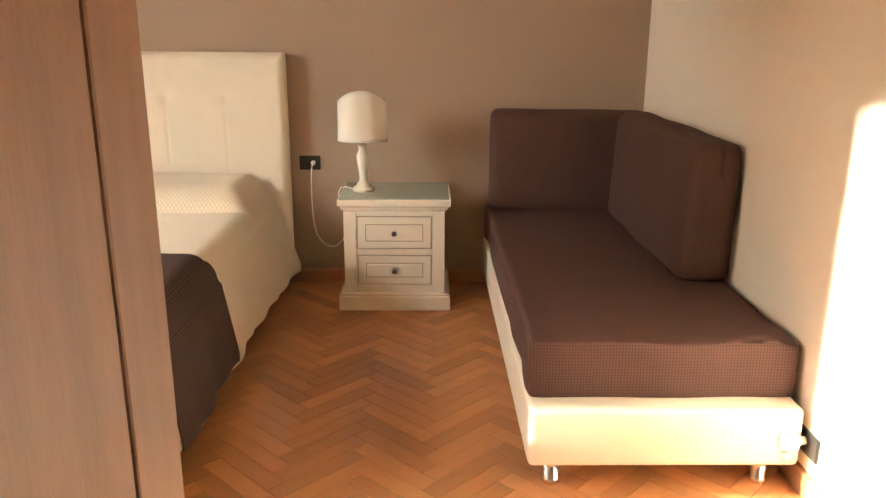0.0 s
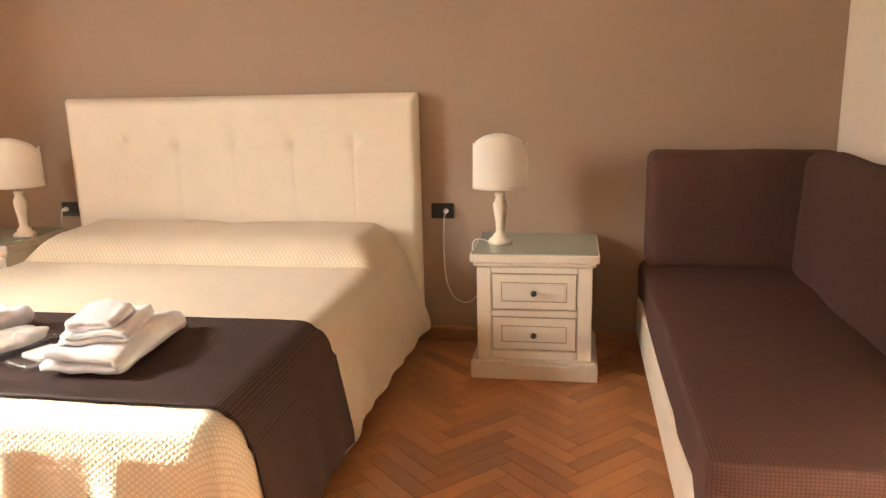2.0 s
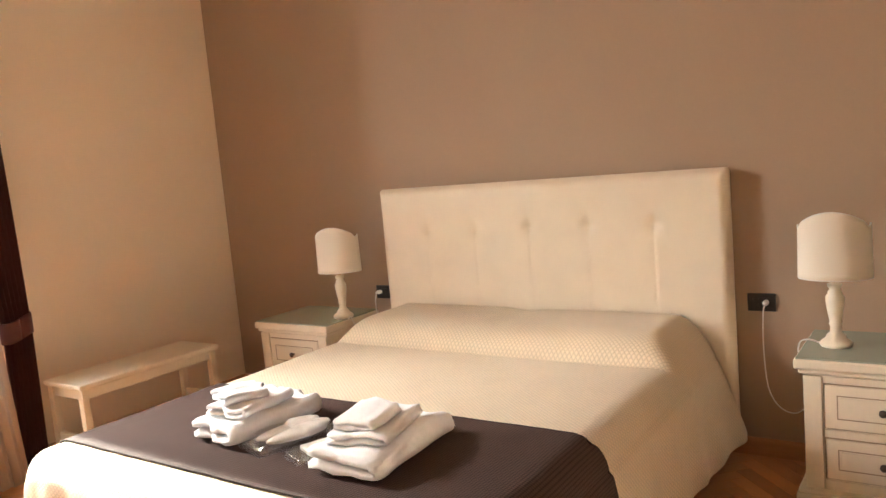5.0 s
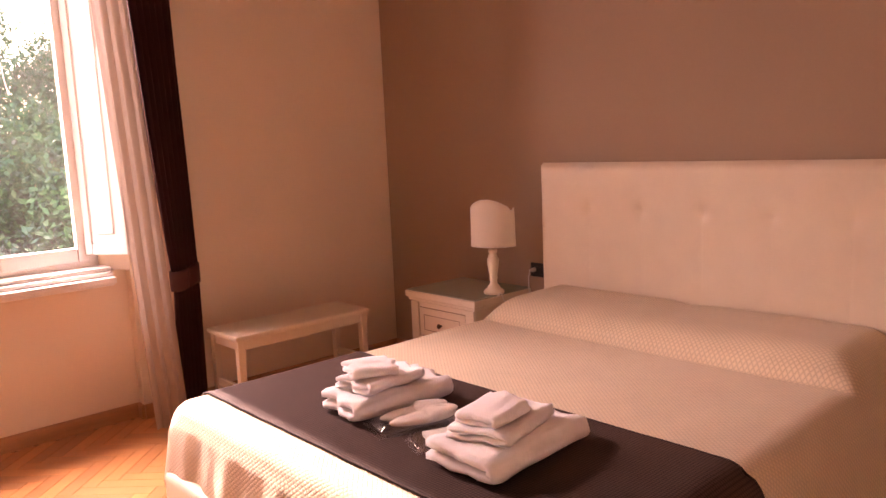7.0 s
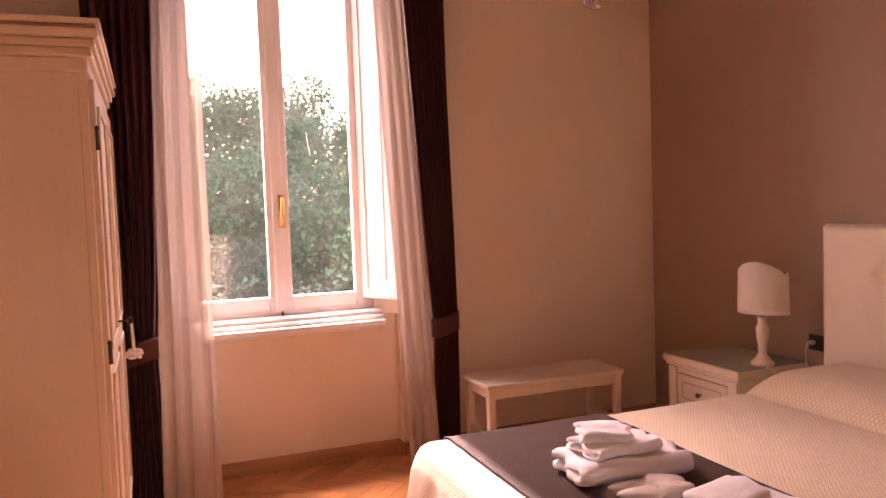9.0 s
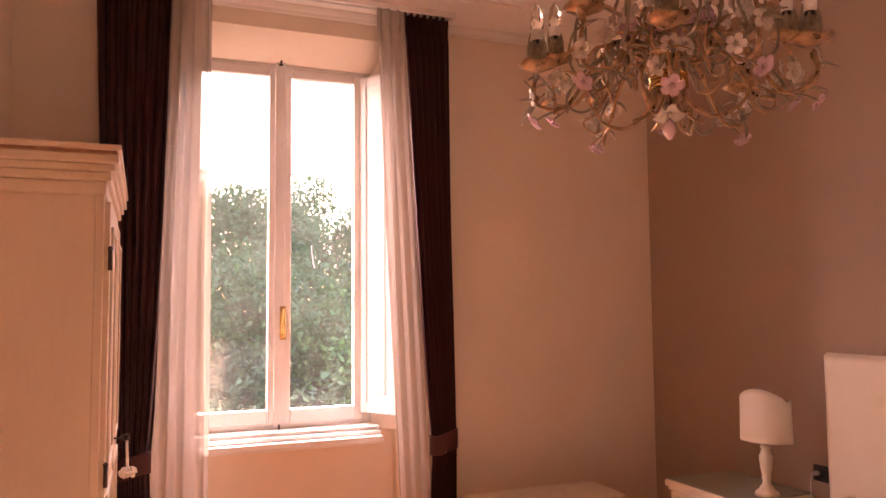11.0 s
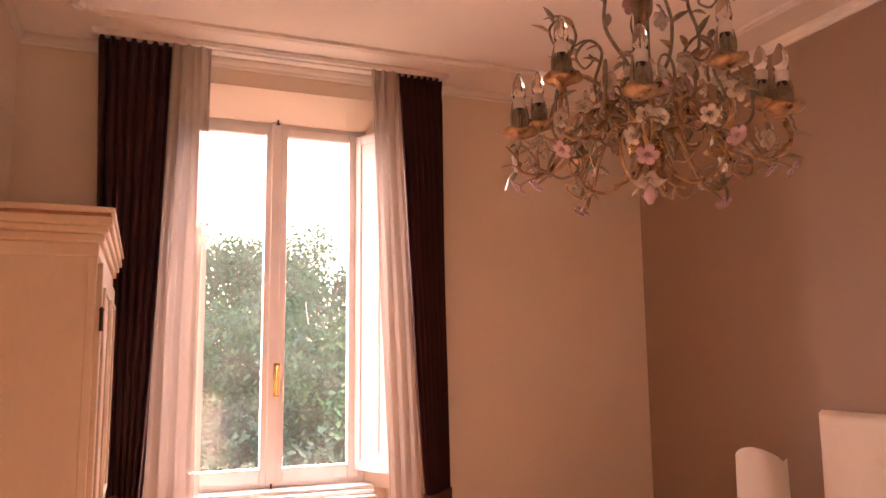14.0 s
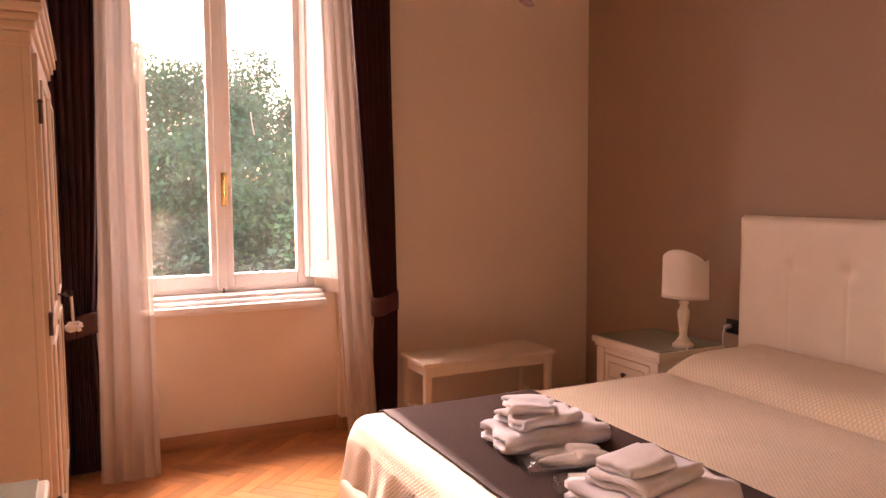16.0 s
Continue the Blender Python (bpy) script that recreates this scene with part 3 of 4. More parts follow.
# towels folded on the runner
def folded_towel(length, width, layers, th, seed):
    """A strip folded back and forth (profile across), as long as the fold; soft, uneven."""
    pts = []
    for k in range(layers):
        z = th * (k + 0.5) * 1.04
        w0, w1 = -width / 2 + 0.004 * k, width / 2 - 0.006 * ((k * 7 + seed) % 3)
        row = [(w0 + (w1 - w0) * i / 7, z) for i in range(8)]
        if k % 2:
            row.reverse()
        if pts:
            ex, ez = pts[-1]
            sg = 1 if k % 2 else -1
            for a in (-45, 0, 45):
                pts.append((ex + sg * th * 0.62 * math.cos(radians(a)), ez + th * 0.52 + th * 0.52 * math.sin(radians(a))))
        pts += row
    P = [Vector((a, 0, b)) for a, b in pts]
    bm = bmesh.new()
    rows = []
    ny = 22
    for j in range(ny + 1):
        y = -length / 2 + length * j / ny
        a, b = [], []
        for i, p in enumerate(P):
            d = (P[min(i + 1, len(P) - 1)] - P[max(i - 1, 0)]).normalized()
            n = Vector((-d.z, 0, d.x))
            edge = min(j, ny - j) / 1.5
            h = th * 0.49 * min(1, 0.5 + 0.5 * math.sin(math.pi / 2 * min(1, edge)))
            wob = Vector((noise.noise((i * 0.35, y * 9, seed)), noise.noise((i * 0.5, 3, seed)) * 1.3, noise.noise((p.x * 12, y * 7, seed + 5)))) * 0.015
            wob.z *= 0.5 + p.z / (layers * th)
            c = p + Vector((0, y, 0)) + wob
            a.append(bm.verts.new(c + n * h))
            b.append(bm.verts.new(c - n * h))
        rows.append(a + b[::-1])
    m = len(rows[0])
    for r0, r1 in zip(rows, rows[1:]):
        for i in range(m):
            bm.faces.new((r0[i], r0[(i + 1) % m], r1[(i + 1) % m], r1[i]))
    half = m // 2
    for r in (rows[0], rows[-1]):
        for i in range(half - 1):
            bm.faces.new((r[i], r[i + 1], r[m - 2 - i], r[m - 1 - i]))
    bmesh.ops.recalc_face_normals(bm, faces=bm.faces[:])
    lo = min(v.co.z for v in bm.verts)
    bmesh.ops.translate(bm, vec=(0, 0, -lo), verts=bm.verts[:])
    return bm


ZR = BTOP + 0.019
for cx, cy, rot, seed in ((-1.225, -1.74, -6, 1), (-0.645, -1.762, 3, 4)):
    for nm, lab, ln_, wd, ly, th, dx, dy, z, dr in (
            ("bath_towel", "large white terry bath towel folded on the bed runner", 0.41, 0.20, 2, 0.034, 0, 0, 0, 0),
            ("hand_towel", "white terry hand towel folded on a bath towel", 0.27, 0.165, 2, 0.019, -0.01, -0.02, 0.071, 12),
            ("face_towel", "small white terry towel on top of the stack", 0.165, 0.11, 2, 0.018, -0.015, -0.05, 0.109, -14 if seed == 1 else 6)):
        ob = solid(nm, folded_towel(ln_ * (0.96 if seed == 1 else 1.06), wd * (0.97 if seed == 1 else 1.1), ly, th, seed + ly), M["towel"], lab, "towel", "folded towels on the bed", smooth=True)
        ob.matrix_world = Matrix.Translation((cx, cy, ZR + z)) @ pose(0, 0, 0, 0, 0, rot) @ Matrix.Translation((dx, dy, 0)) @ pose(0, 0, 0, 0, 0, dr)


def bag(lx, ly, h, seed):
    """Clear crinkled bag: two thin sheets, puffed in the middle."""
    def fn(u, v):
        a = 2 * math.pi * u
        b = math.sin(math.pi * min(max(v, 0), 1))
        c = max(abs(math.cos(a)), abs(math.sin(a)))
        rr = (v if v < 0.5 else 1 - v) * 2
        k = 0.5 * rr / c
        top = v > 0.5
        z = (0.003 + h * (1 - rr ** 3)) if top else 0.001
        x, y = lx * k * math.cos(a), ly * k * math.sin(a)
        return Vector((x, y, z + (0.006 * abs(noise.noise((x * 40, y * 40, seed))) if top else 0)))
    return grid(40, 16, fn)


def slippers(at, rot, seed):
    th = thing("slippers_in_bag", "pair of pale felt slippers in a clear plastic bag", "slippers", at, "amenity bags on the bed")
    th.rotation_euler = (0, 0, radians(rot))
    for k, dx in enumerate((-0.026, 0.03)):
        def sole(u, v, k=k):
            a = 2 * math.pi * u
            w = 0.042 * (1 + 0.16 * math.sin(a))
            rr = math.sin(math.pi * v)
            z = 0.007 + 0.016 * (1 - math.cos(math.pi * v)) + (0.014 if math.sin(a) > 0.2 and v > 0.4 else 0)
            return Vector((dx + w * rr * math.cos(a), 0.118 * rr * math.sin(a) + k * 0.01, z))
        part("slipper", grid(28, 12, sole), M["slipper"], th, smooth=True)
    part("bag", bag(0.17, 0.32, 0.052, seed), M["foil"], th, "clear crinkled plastic", True)


slippers((-1.012, -1.785, ZR), -17, 3)
kit = thing("toiletry_bag", "flat clear plastic bag with white packets", "toiletry bag", (-0.825, -1.81, ZR), "amenity bags on the bed")
kit.rotation_euler = (0, 0, radians(-22))
part("packet", box(-0.045, 0.045, -0.08, 0.02, 0.006, 0.024, 0.006), M["plastic"], kit)
part("sachet", box(-0.04, 0.045, 0.025, 0.09, 0.006, 0.017, 0.004), M["plastic"], kit)
part("bag", bag(0.13, 0.27, 0.03, 9), M["foil"], kit, "clear crinkled plastic", True)


# ---- nightstands, lamps, outlets ----
def nightstand(cx, lab):
    ns = thing("nightstand", lab, "nightstand", (cx, -0.25, 0), "nightstands beside the bed")

    def p(nm, bm, m, par=ns, l=""):
        bm.transform(Matrix.Translation((0, 0.25, 0)))
        return part(nm, bm, m, par, l)
    bm = box(-0.262, 0.262, -0.455, -0.03, 0.08, 0.535, 0.004)
    bm2 = box(-0.292, 0.292, -0.505, -0.022, 0.0, 0.078, 0.006)
    box(-0.284, 0.284, -0.497, -0.024, 0.078, 0.09, 0.005, bm=bm2)
    p("body", bm, M["cream"])
    p("plinth", bm2, M["cream"])
    for s in (-1, 1):
        a, b = sorted((s * 0.262, s * 0.198))
        p("corner_post", box(a, b, -0.468, -0.456, 0.09, 0.53, 0.003), M["cream"])
    for z0, z1 in ((0.505, 0.53), (0.298, 0.324), (0.09, 0.128)):
        p("rail", box(-0.196, 0.196, -0.462, -0.456, z0, z1, 0.002), M["cream"])
    for z0, z1 in ((0.328, 0.502), (0.132, 0.294)):
        p("groove", box(-0.194, 0.194, -0.4575, -0.456, z0, z1), M["dirt"])
        d = p("drawer", box(-0.190, 0.190, -0.466, -0.4580, z0 + 0.004, z1 - 0.004, 0.003), M["cream"])
        fr = 0.041
        bm = bmesh.new()
        for a, b, c, e in ((-0.150, 0.150, z0 + fr, z0 + fr + 0.004), (-0.150, 0.150, z1 - fr - 0.004, z1 - fr), (-0.150, -0.146, z0 + fr, z1 - fr), (0.146, 0.150, z0 + fr, z1 - fr)):
            box(a, b, -0.4672, -0.4655, c, e, bm=bm)
        p("panel_line", bm, M["dirt"], d)
        p("panel", box(-0.140, 0.140, -0.469, -0.4655, z0 + fr + 0.009, z1 - fr - 0.009, 0.002), M["cream"], d)
        k = part("knob", lathe([(0.006, 0), (0.006, 0.012), (0.014, 0.018), (0.014, 0.024), (0.006, 0.03)], 16), M["bronze"], d, "dark bronze knob", True)
        k.matrix_basis = Matrix.Translation((0, -0.469 + 0.25, (z0 + z1) / 2)) @ pose(0, 0, 0, 90)
    bm = box(-0.278, 0.278, -0.474, -0.024, 0.535, 0.556, 0.008)
    box(-0.292, 0.292, -0.485, -0.02, 0.556, 0.592, 0.007, 3, bm)
    p("top", bm, M["cream"])
    p("glass_top", box(-0.284, 0.284, -0.478, -0.022, 0.5925, 0.5985, 0.0015), M["tint"], ns, "greenish glass sheet")
    return ns


nightstand(0.596, "antiqued cream two-drawer nightstand with glass top, beside daybed")
nightstand(-2.357, "antiqued cream two-drawer nightstand with glass top, beside bench")


def lamp(x, y, rot):
    lp = thing("table_lamp", "cream turned-wood table lamp with ivory shield shade", "table lamp", (x, y, 0.599), "lamps on the nightstands")
    lp.rotation_euler = (0, 0, radians(rot))
    part("base", lathe([(0.056, 0), (0.058, 0.012), (0.05, 0.022), (0.036, 0.03), (0.034, 0.042), (0.022, 0.052), (0.019, 0.075), (0.024, 0.088), (0.02, 0.094), (0.027, 0.13), (0.033, 0.175), (0.033, 0.195), (0.024, 0.205), (0.026, 0.212), (0.018, 0.222), (0.026, 0.236), (0.026, 0.244), (0.012, 0.25)], 28), M["cream"], lp, "turned cream wood", True)
    part("stem", lathe([(0.008, 0.248), (0.008, 0.36)], 10), M["brass"], lp, smooth=True)

    def sh(u, v):
        a = math.pi * u
        top = 0.474 + 0.052 * max(0, math.cos((u - 0.5) * math.pi * 1.22)) ** 1.3 - (0.012 if 0.03 < u < 0.97 else 0) * math.exp(-((abs(u - 0.5) - 0.40) / 0.05) ** 2)
        r = 1 - 0.03 * v
        return (0.130 * r * math.cos(a), -0.10 * r * math.sin(a) + 0.02, 0.268 + (top - 0.268) * v)
    part("shade", grid(40, 12, sh, None, 0.002), M["shade"], lp, "ivory fabric shield", True)
    part("shade_trim", tube([Vector(sh(i / 40, 0)) for i in range(41)], 0.003, 5), M["plastic"], lp, smooth=True)
    part("shade_trim", tube([Vector(sh(i / 40, 1)) for i in range(41)], 0.003, 5), M["plastic"], lp, smooth=True)
    return lp


lamp(0.425, -0.27, 0)
lamp(-2.125, -0.27, 20)


def outlet(x0, z0, plug):
    o = thing("wall_outlet", "black wall outlet with a white plug in it", "outlet", (x0, 0, z0), "outlets beside the headboard")
    part("plate", box(0, 0.118, -0.01, -0.001, 0, 0.08, 0.004), M["black"], o)
    for k in range(3):
        part("module", box(0.025 + k * 0.023, 0.046 + k * 0.023, -0.013, -0.0105, 0.019, 0.061, 0.001), M["black"], o)
    part("plug", lathe([(0.012, 0), (0.013, 0.02), (0.008, 0.032), (0.005, 0.045)], 12), M["plastic"], o, "white plug", True).matrix_basis = Matrix.Translation((plug, -0.014, 0.042)) @ pose(0, 0, 0, 90)
    return o


outlet(0.043, 0.665, 0.08)
outlet(-2.08, 0.66, 0.035)
bm = tube(smooth_line([(0.123, -0.055, 0.70), (0.117, -0.058, 0.66), (0.108, -0.03, 0.5), (0.12, -0.025, 0.33), (0.165, -0.03, 0.245), (0.235, -0.03, 0.225), (0.30, -0.03, 0.30), (0.315, -0.10, 0.45), (0.297, -0.30, 0.56), (0.302, -0.30, 0.613), (0.335, -0.29, 0.622), (0.38, -0.28, 0.605)]), 0.0032, 6)
solid("lamp_cable", bm, M["plastic"], "white lamp cable hanging from outlet to lamp", "cable", "lamp cables", smooth=True)
bm = tube(smooth_line([(-2.045, -0.055, 0.70), (-2.052, -0.06, 0.66), (-2.065, -0.045, 0.60), (-2.055, -0.05, 0.50), (-2.04, -0.12, 0.45), (-2.055, -0.25, 0.55), (-2.062, -0.28, 0.608), (-2.03, -0.34, 0.606), (-2.045, -0.31, 0.604)]), 0.0032, 6)
solid("lamp_cable", bm, M["plastic"], "white lamp cable hanging from outlet to lamp", "cable", "lamp cables", smooth=True)

# ---- daybed ----
day = thing("daybed", "daybed with dark brown cover, two back cushions, cream base", "daybed", (1.53, -1.05, 0))
DO = Matrix.Translation((-1.53, 1.05, 0))


def dpart(name, bm, m, label=""):
    uv_box(bm)
    bm.transform(DO)
    return part(name, bm, m, day, label, True)


def soft_box(x0, x1, y0, y1, z0, z1, r, seed, amp=0.009):
    bm = box(x0, x1, y0, y1, z0, z1)
    bmesh.ops.subdivide_edges(bm, edges=bm.edges[:], cuts=17, use_grid_fill=True)
    c, hs = Vector(((x0 + x1) / 2, (y0 + y1) / 2, (z0 + z1) / 2)), Vector(((x1 - x0) / 2, (y1 - y0) / 2, (z1 - z0) / 2))
    for v in bm.verts:
        d = v.co - c
        # crowd the loops towards the edges, then round them
        d = Vector([math.copysign(hs[i] * (1 - max(0.0, 1 - abs(d[i]) / hs[i]) ** 1.7), d[i]) for i in range(3)])
        core = Vector([max(-hs[i] + r, min(hs[i] - r, d[i])) for i in range(3)])
        ex = d - core
        if ex.length > 1e-6:
            k = max(abs(ex.x), abs(ex.y), abs(ex.z))
            ex = ex.normalized() * k
        bulge = 0.012 * (1 - (core.x / hs.x) ** 2) * (1 - (core.y / hs.y) ** 2) * (1 - (core.z / hs.z) ** 2)
        v.co = c + core + ex * (1 + bulge / max(r, 0.01)) + Vector((1, 1, 1)) * amp * noise.noise(v.co * 5 + Vector((seed, 0, 0)))
    return bm


dpart("base", box(1.09, 1.955, -2.16, -0.022, 0.085, 0.285, 0.02, 4), M["leather"], "cream leatherette base")
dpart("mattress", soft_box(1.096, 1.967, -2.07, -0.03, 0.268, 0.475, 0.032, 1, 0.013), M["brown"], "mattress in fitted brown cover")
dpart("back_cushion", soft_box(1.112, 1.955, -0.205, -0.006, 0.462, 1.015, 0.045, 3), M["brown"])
bm = soft_box(1.75, 1.968, -1.46, -0.20, 0.462, 1.02, 0.05, 5)
for v in bm.verts:
    if v.co.x < 1.86:
        v.co.x += 0.03 * (v.co.z - 0.46) / 0.56
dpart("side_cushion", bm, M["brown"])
for x in (1.175, 1.855):
    for y in (-2.10, -0.12):
        dpart("leg", lathe([(0.026, 0), (0.03, 0.004), (0.03, 0.02), (0.026, 0.024), (0.026, 0.09)], 20, (x, y, 0)), M["chrome"], "short chrome leg")
o = thing("wall_outlet", "black wall outlet with a white plug-in diffuser", "outlet", (XR, -2.17, 0.135))
part("plate", box(-0.011, -0.001, -0.06, 0.06, 0, 0.08, 0.004), M["black"], o)
d = part("diffuser", lathe([(0.012, 0), (0.016, 0.02), (0.03, 0.03), (0.036, 0.05), (0.032, 0.072), (0.02, 0.082)], 18), M["plastic"], o, "white plug-in diffuser", True)
d.matrix_basis = Matrix.Translation((-0.012, 0.01, 0.045)) @ pose(0, 0, 0, 0, -90, 0)
part("vial", lathe([(0.014, 0), (0.016, 0.004), (0.016, 0.025), (0.01, 0.03)], 14, (-0.066, 0.01, -0.02)), M["pale_glass"], o, "small glass vial", True)

cov = thing("cover_plate", "small white painted cover plate flush in the wall", "cover plate", (XR, -2.266, 0.085))
part("plate", box(-0.003, 0.001, -0.032, 0.032, 0.0, 0.103, 0.001), M["wall"], cov)
part("gap", box(-0.0016, 0.001, -0.0345, 0.0345, 0.0, 0.1055), M["dirt"], cov, "thin dark joint")

# ---- radiator on the wall by the door ----
rad = thing("radiator", "white enamelled column radiator under the light", "radiator", (1.9, -3.1, 0))
for k in range(10):
    y = -2.80 - 0.066 * k + 3.1
    bm = bmesh.new()
    for dx in (-0.055, 0.0, 0.05):
        tube(smooth_line([(dx, y, 0.10), (dx, y, 0.3), (dx, y, 0.585)], 3), 0.017, 10, bm)
    for z in (0.11, 0.585):
        box(-0.075, 0.07, y - 0.02, y + 0.02, z - 0.025, z + 0.025, 0.02, 3, bm)
    part("column", bm, M["radiator"], rad, smooth=True)
for z in (0.11, 0.585):
    part("connector", tube([(0, 0.32, z), (0, -0.32, z)], 0.016, 10), M["radiator"], rad, smooth=True)
part("valve", tube([(0, 0.32, 0.11), (0, 0.37, 0.11), (0, 0.37, 0.0)], 0.011, 8), M["chrome"], rad)
part("foot", box(-0.03, 0.03, -0.31, -0.27, 0, 0.1, 0.005), M["radiator"], rad)
part("foot", box(-0.03, 0.03, 0.27, 0.31, 0, 0.1, 0.005), M["radiator"], rad)

# ---- bench under the wall by the window ----
bench = thing("bench", "low cream painted wooden luggage bench", "bench", (-3.04, -1.03, 0))
bench.scale = (1, 1, 1.035)
part("seat", box(-0.18, 0.175, -0.44, 0.44, 0.43, 0.457, 0.008, 3), M["cream"], bench)
for sx in (-0.15, 0.14):
    for sy in (-0.405, 0.405):
        part("leg", box(sx - 0.02, sx + 0.02, sy - 0.02, sy + 0.02, 0, 0.43, 0.004), M["cream"], bench)
    part("apron", box(sx - 0.009, sx + 0.009, -0.385, 0.385, 0.375, 0.43, 0.003), M["cream"], bench)
for sy in (-0.405, 0.405):
    part("apron", box(-0.13, 0.12, sy - 0.009, sy + 0.009, 0.375, 0.43, 0.003), M["cream"], bench)
    part("stretcher", box(-0.13, 0.12, sy - 0.012, sy + 0.012, 0.14, 0.18, 0.003), M["cream"], bench)


# ---- curtains ----
def drape(name, lab, m, top, low, tie, folds, amp, z1, z0, x0, x1, thick, seed, label_group):
    """A pleated curtain: edges (y) at the top, at the tie and at the hem; deep folds, pinched heading."""
    th = thing(name, lab, "curtain", (x0, (top[0] + top[1]) / 2, z0), label_group)
    zt = 0.78

    def fn(u, v):
        z = z0 + (z1 - z0) * v
        if tie and z < zt:
            k = (z - z0) / (zt - z0)
            e0, e1 = [low[i] + (tie[i] - low[i]) * k for i in (0, 1)]
        elif tie:
            k = ((z - zt) / (z1 - zt)) ** 0.8
            e0, e1 = [tie[i] + (top[i] - tie[i]) * k for i in (0, 1)]
        else:
            k = v ** 0.9
            e0, e1 = [low[i] + (top[i] - low[i]) * k for i in (0, 1)]
        ph = u * folds * 2 * math.pi + 0.5 * math.sin(3 * z + seed) * 0.6 + 0.8 * noise.noise((u * 3, z * 0.5, seed))
        a = amp * (0.75 + 0.35 * noise.noise((u * 5, z * 0.4, seed + 3)))
        if z1 - z < 0.12:
            a *= 1.2
        x = x0 + (x1 - x0) * (1 - v) + a * math.sin(ph) + (-0.012 if abs(z1 - z - 0.12) < 0.03 else 0)
        y = e0 + (e1 - e0) * (u + 0.25 / folds / 3 * math.sin(ph * 2 + 1) / 2)
        if v < 0.02:
            z += 0.01 * math.sin(ph)
        return (x, y, z)
    bm = grid(folds * 14, 56, fn, None, thick)
    bm.transform(Matrix.Translation((-x0, -(top[0] + top[1]) / 2, -z0)))
    part("cloth", bm, m, th, smooth=True)
    if tie:
        yc, w, dx = (tie[0] + tie[1]) / 2, (tie[1] - tie[0]) / 2 + 0.012, x0 + (x1 - x0) * (1 - (zt - z0) / (z1 - z0))

        def band(u, v):
            a = 2 * math.pi * u
            return (dx - x0 + (amp + 0.022) * math.cos(a), yc + w * math.sin(a) - (top[0] + top[1]) / 2, zt - 0.055 + 0.11 * v - z0 + 0.02 * math.sin(a) + 0.004 * math.sin(3 * a))
        part("tieback", grid(40, 6, band, None, 0.004), m, th, smooth=True)
    return th


G = "curtains at the window"
drape("curtain", "dark brown pleated curtain gathered by a tieback", M["curtain"], (-3.42, -3.0), (-3.33, -3.10), (-3.31, -3.13), 8, 0.034, H - 0.01, 0.02, XL + 0.16, XL + 0.14, 0.002, 1, G)
drape("curtain", "dark brown pleated curtain gathered by a tieback", M["curtain"], (-1.80, -1.52), (-1.66, -1.49), (-1.635, -1.49), 7, 0.03, H - 0.004, 0.02, XL + 0.16, XL + 0.14, 0.002, 5, G)
drape("sheer_curtain", "ivory sheer curtain hanging to the floor", M["sheer"], (-3.06, -2.86), (-3.14, -2.86), None, 3, 0.024, H - 0.025, 0.012, XL + 0.19, XL + 0.33, 0.0, 9, G)
drape("sheer_curtain", "ivory sheer curtain hanging to the floor", M["sheer"], (-1.97, -1.80), (-1.84, -1.66), None, 3, 0.022, H - 0.025, 0.012, XL + 0.19, XL + 0.26, 0.0, 12, G)
rail = thing("curtain_rail", "white double curtain rail fixed to the ceiling", "curtain rail", (XL + 0.18, -2.45, H))
for dx in (-0.03, 0.02):
    part("track", box(dx - 0.012, dx + 0.012, -1.0, 0.96, -0.032, -0.001, 0.003), M["white"], rail)


# ---- wardrobe ----
WX0, WX1, WF, WH = -3.16, -1.90, -3.300, 1.98
wr = thing("wardrobe", "tall cream painted wardrobe with a stepped crown", "wardrobe", (WX1, WF, 0))
WO = Matrix.Translation((-WX1, -WF, 0))


def wp(name, bm, m, par=wr, label="", smooth=None):
    bm.transform(WO)
    return part(name, bm, m, par, label, smooth)


wp("body", box(WX0, WX1, YS + 0.02, WF, 0.0, WH, 0.006), M["wardrobe"])
wp("corner_strip", box(WX1 - 0.035, WX1 + 0.003, WF - 0.025, WF + 0.004, 0.10, WH - 0.01, 0.004), M["wardrobe"])
bm = bmesh.new()
for o_, z0, z1 in ((0.012, WH - 0.045, WH), (0.03, WH, WH + 0.03), (0.045, WH + 0.03, WH + 0.055), (0.06, WH + 0.055, WH + 0.085)):
    box(WX0 - 0.005, WX1 + o_, YS + 0.015, WF + o_ * 0.8, z0, z1, 0.006, bm=bm)
crown = wp("crown", bm, M["wardrobe"])
wp("crown_edge", box(WX0 - 0.005, WX1 + 0.052, YS + 0.015, WF + 0.042, WH + 0.085, WH + 0.098, 0.003), M["bare"], crown, "worn bare wood edge")
wp("crown_cap", box(WX0 - 0.005, WX1 + 0.06, YS + 0.015, WF + 0.054, WH + 0.098, WH + 0.118, 0.005), M["wardrobe"], crown)
wp("plinth", box(WX0 - 0.003, WX1 + 0.02, YS + 0.018, WF + 0.02, 0, 0.10, 0.006), M["wardrobe"])
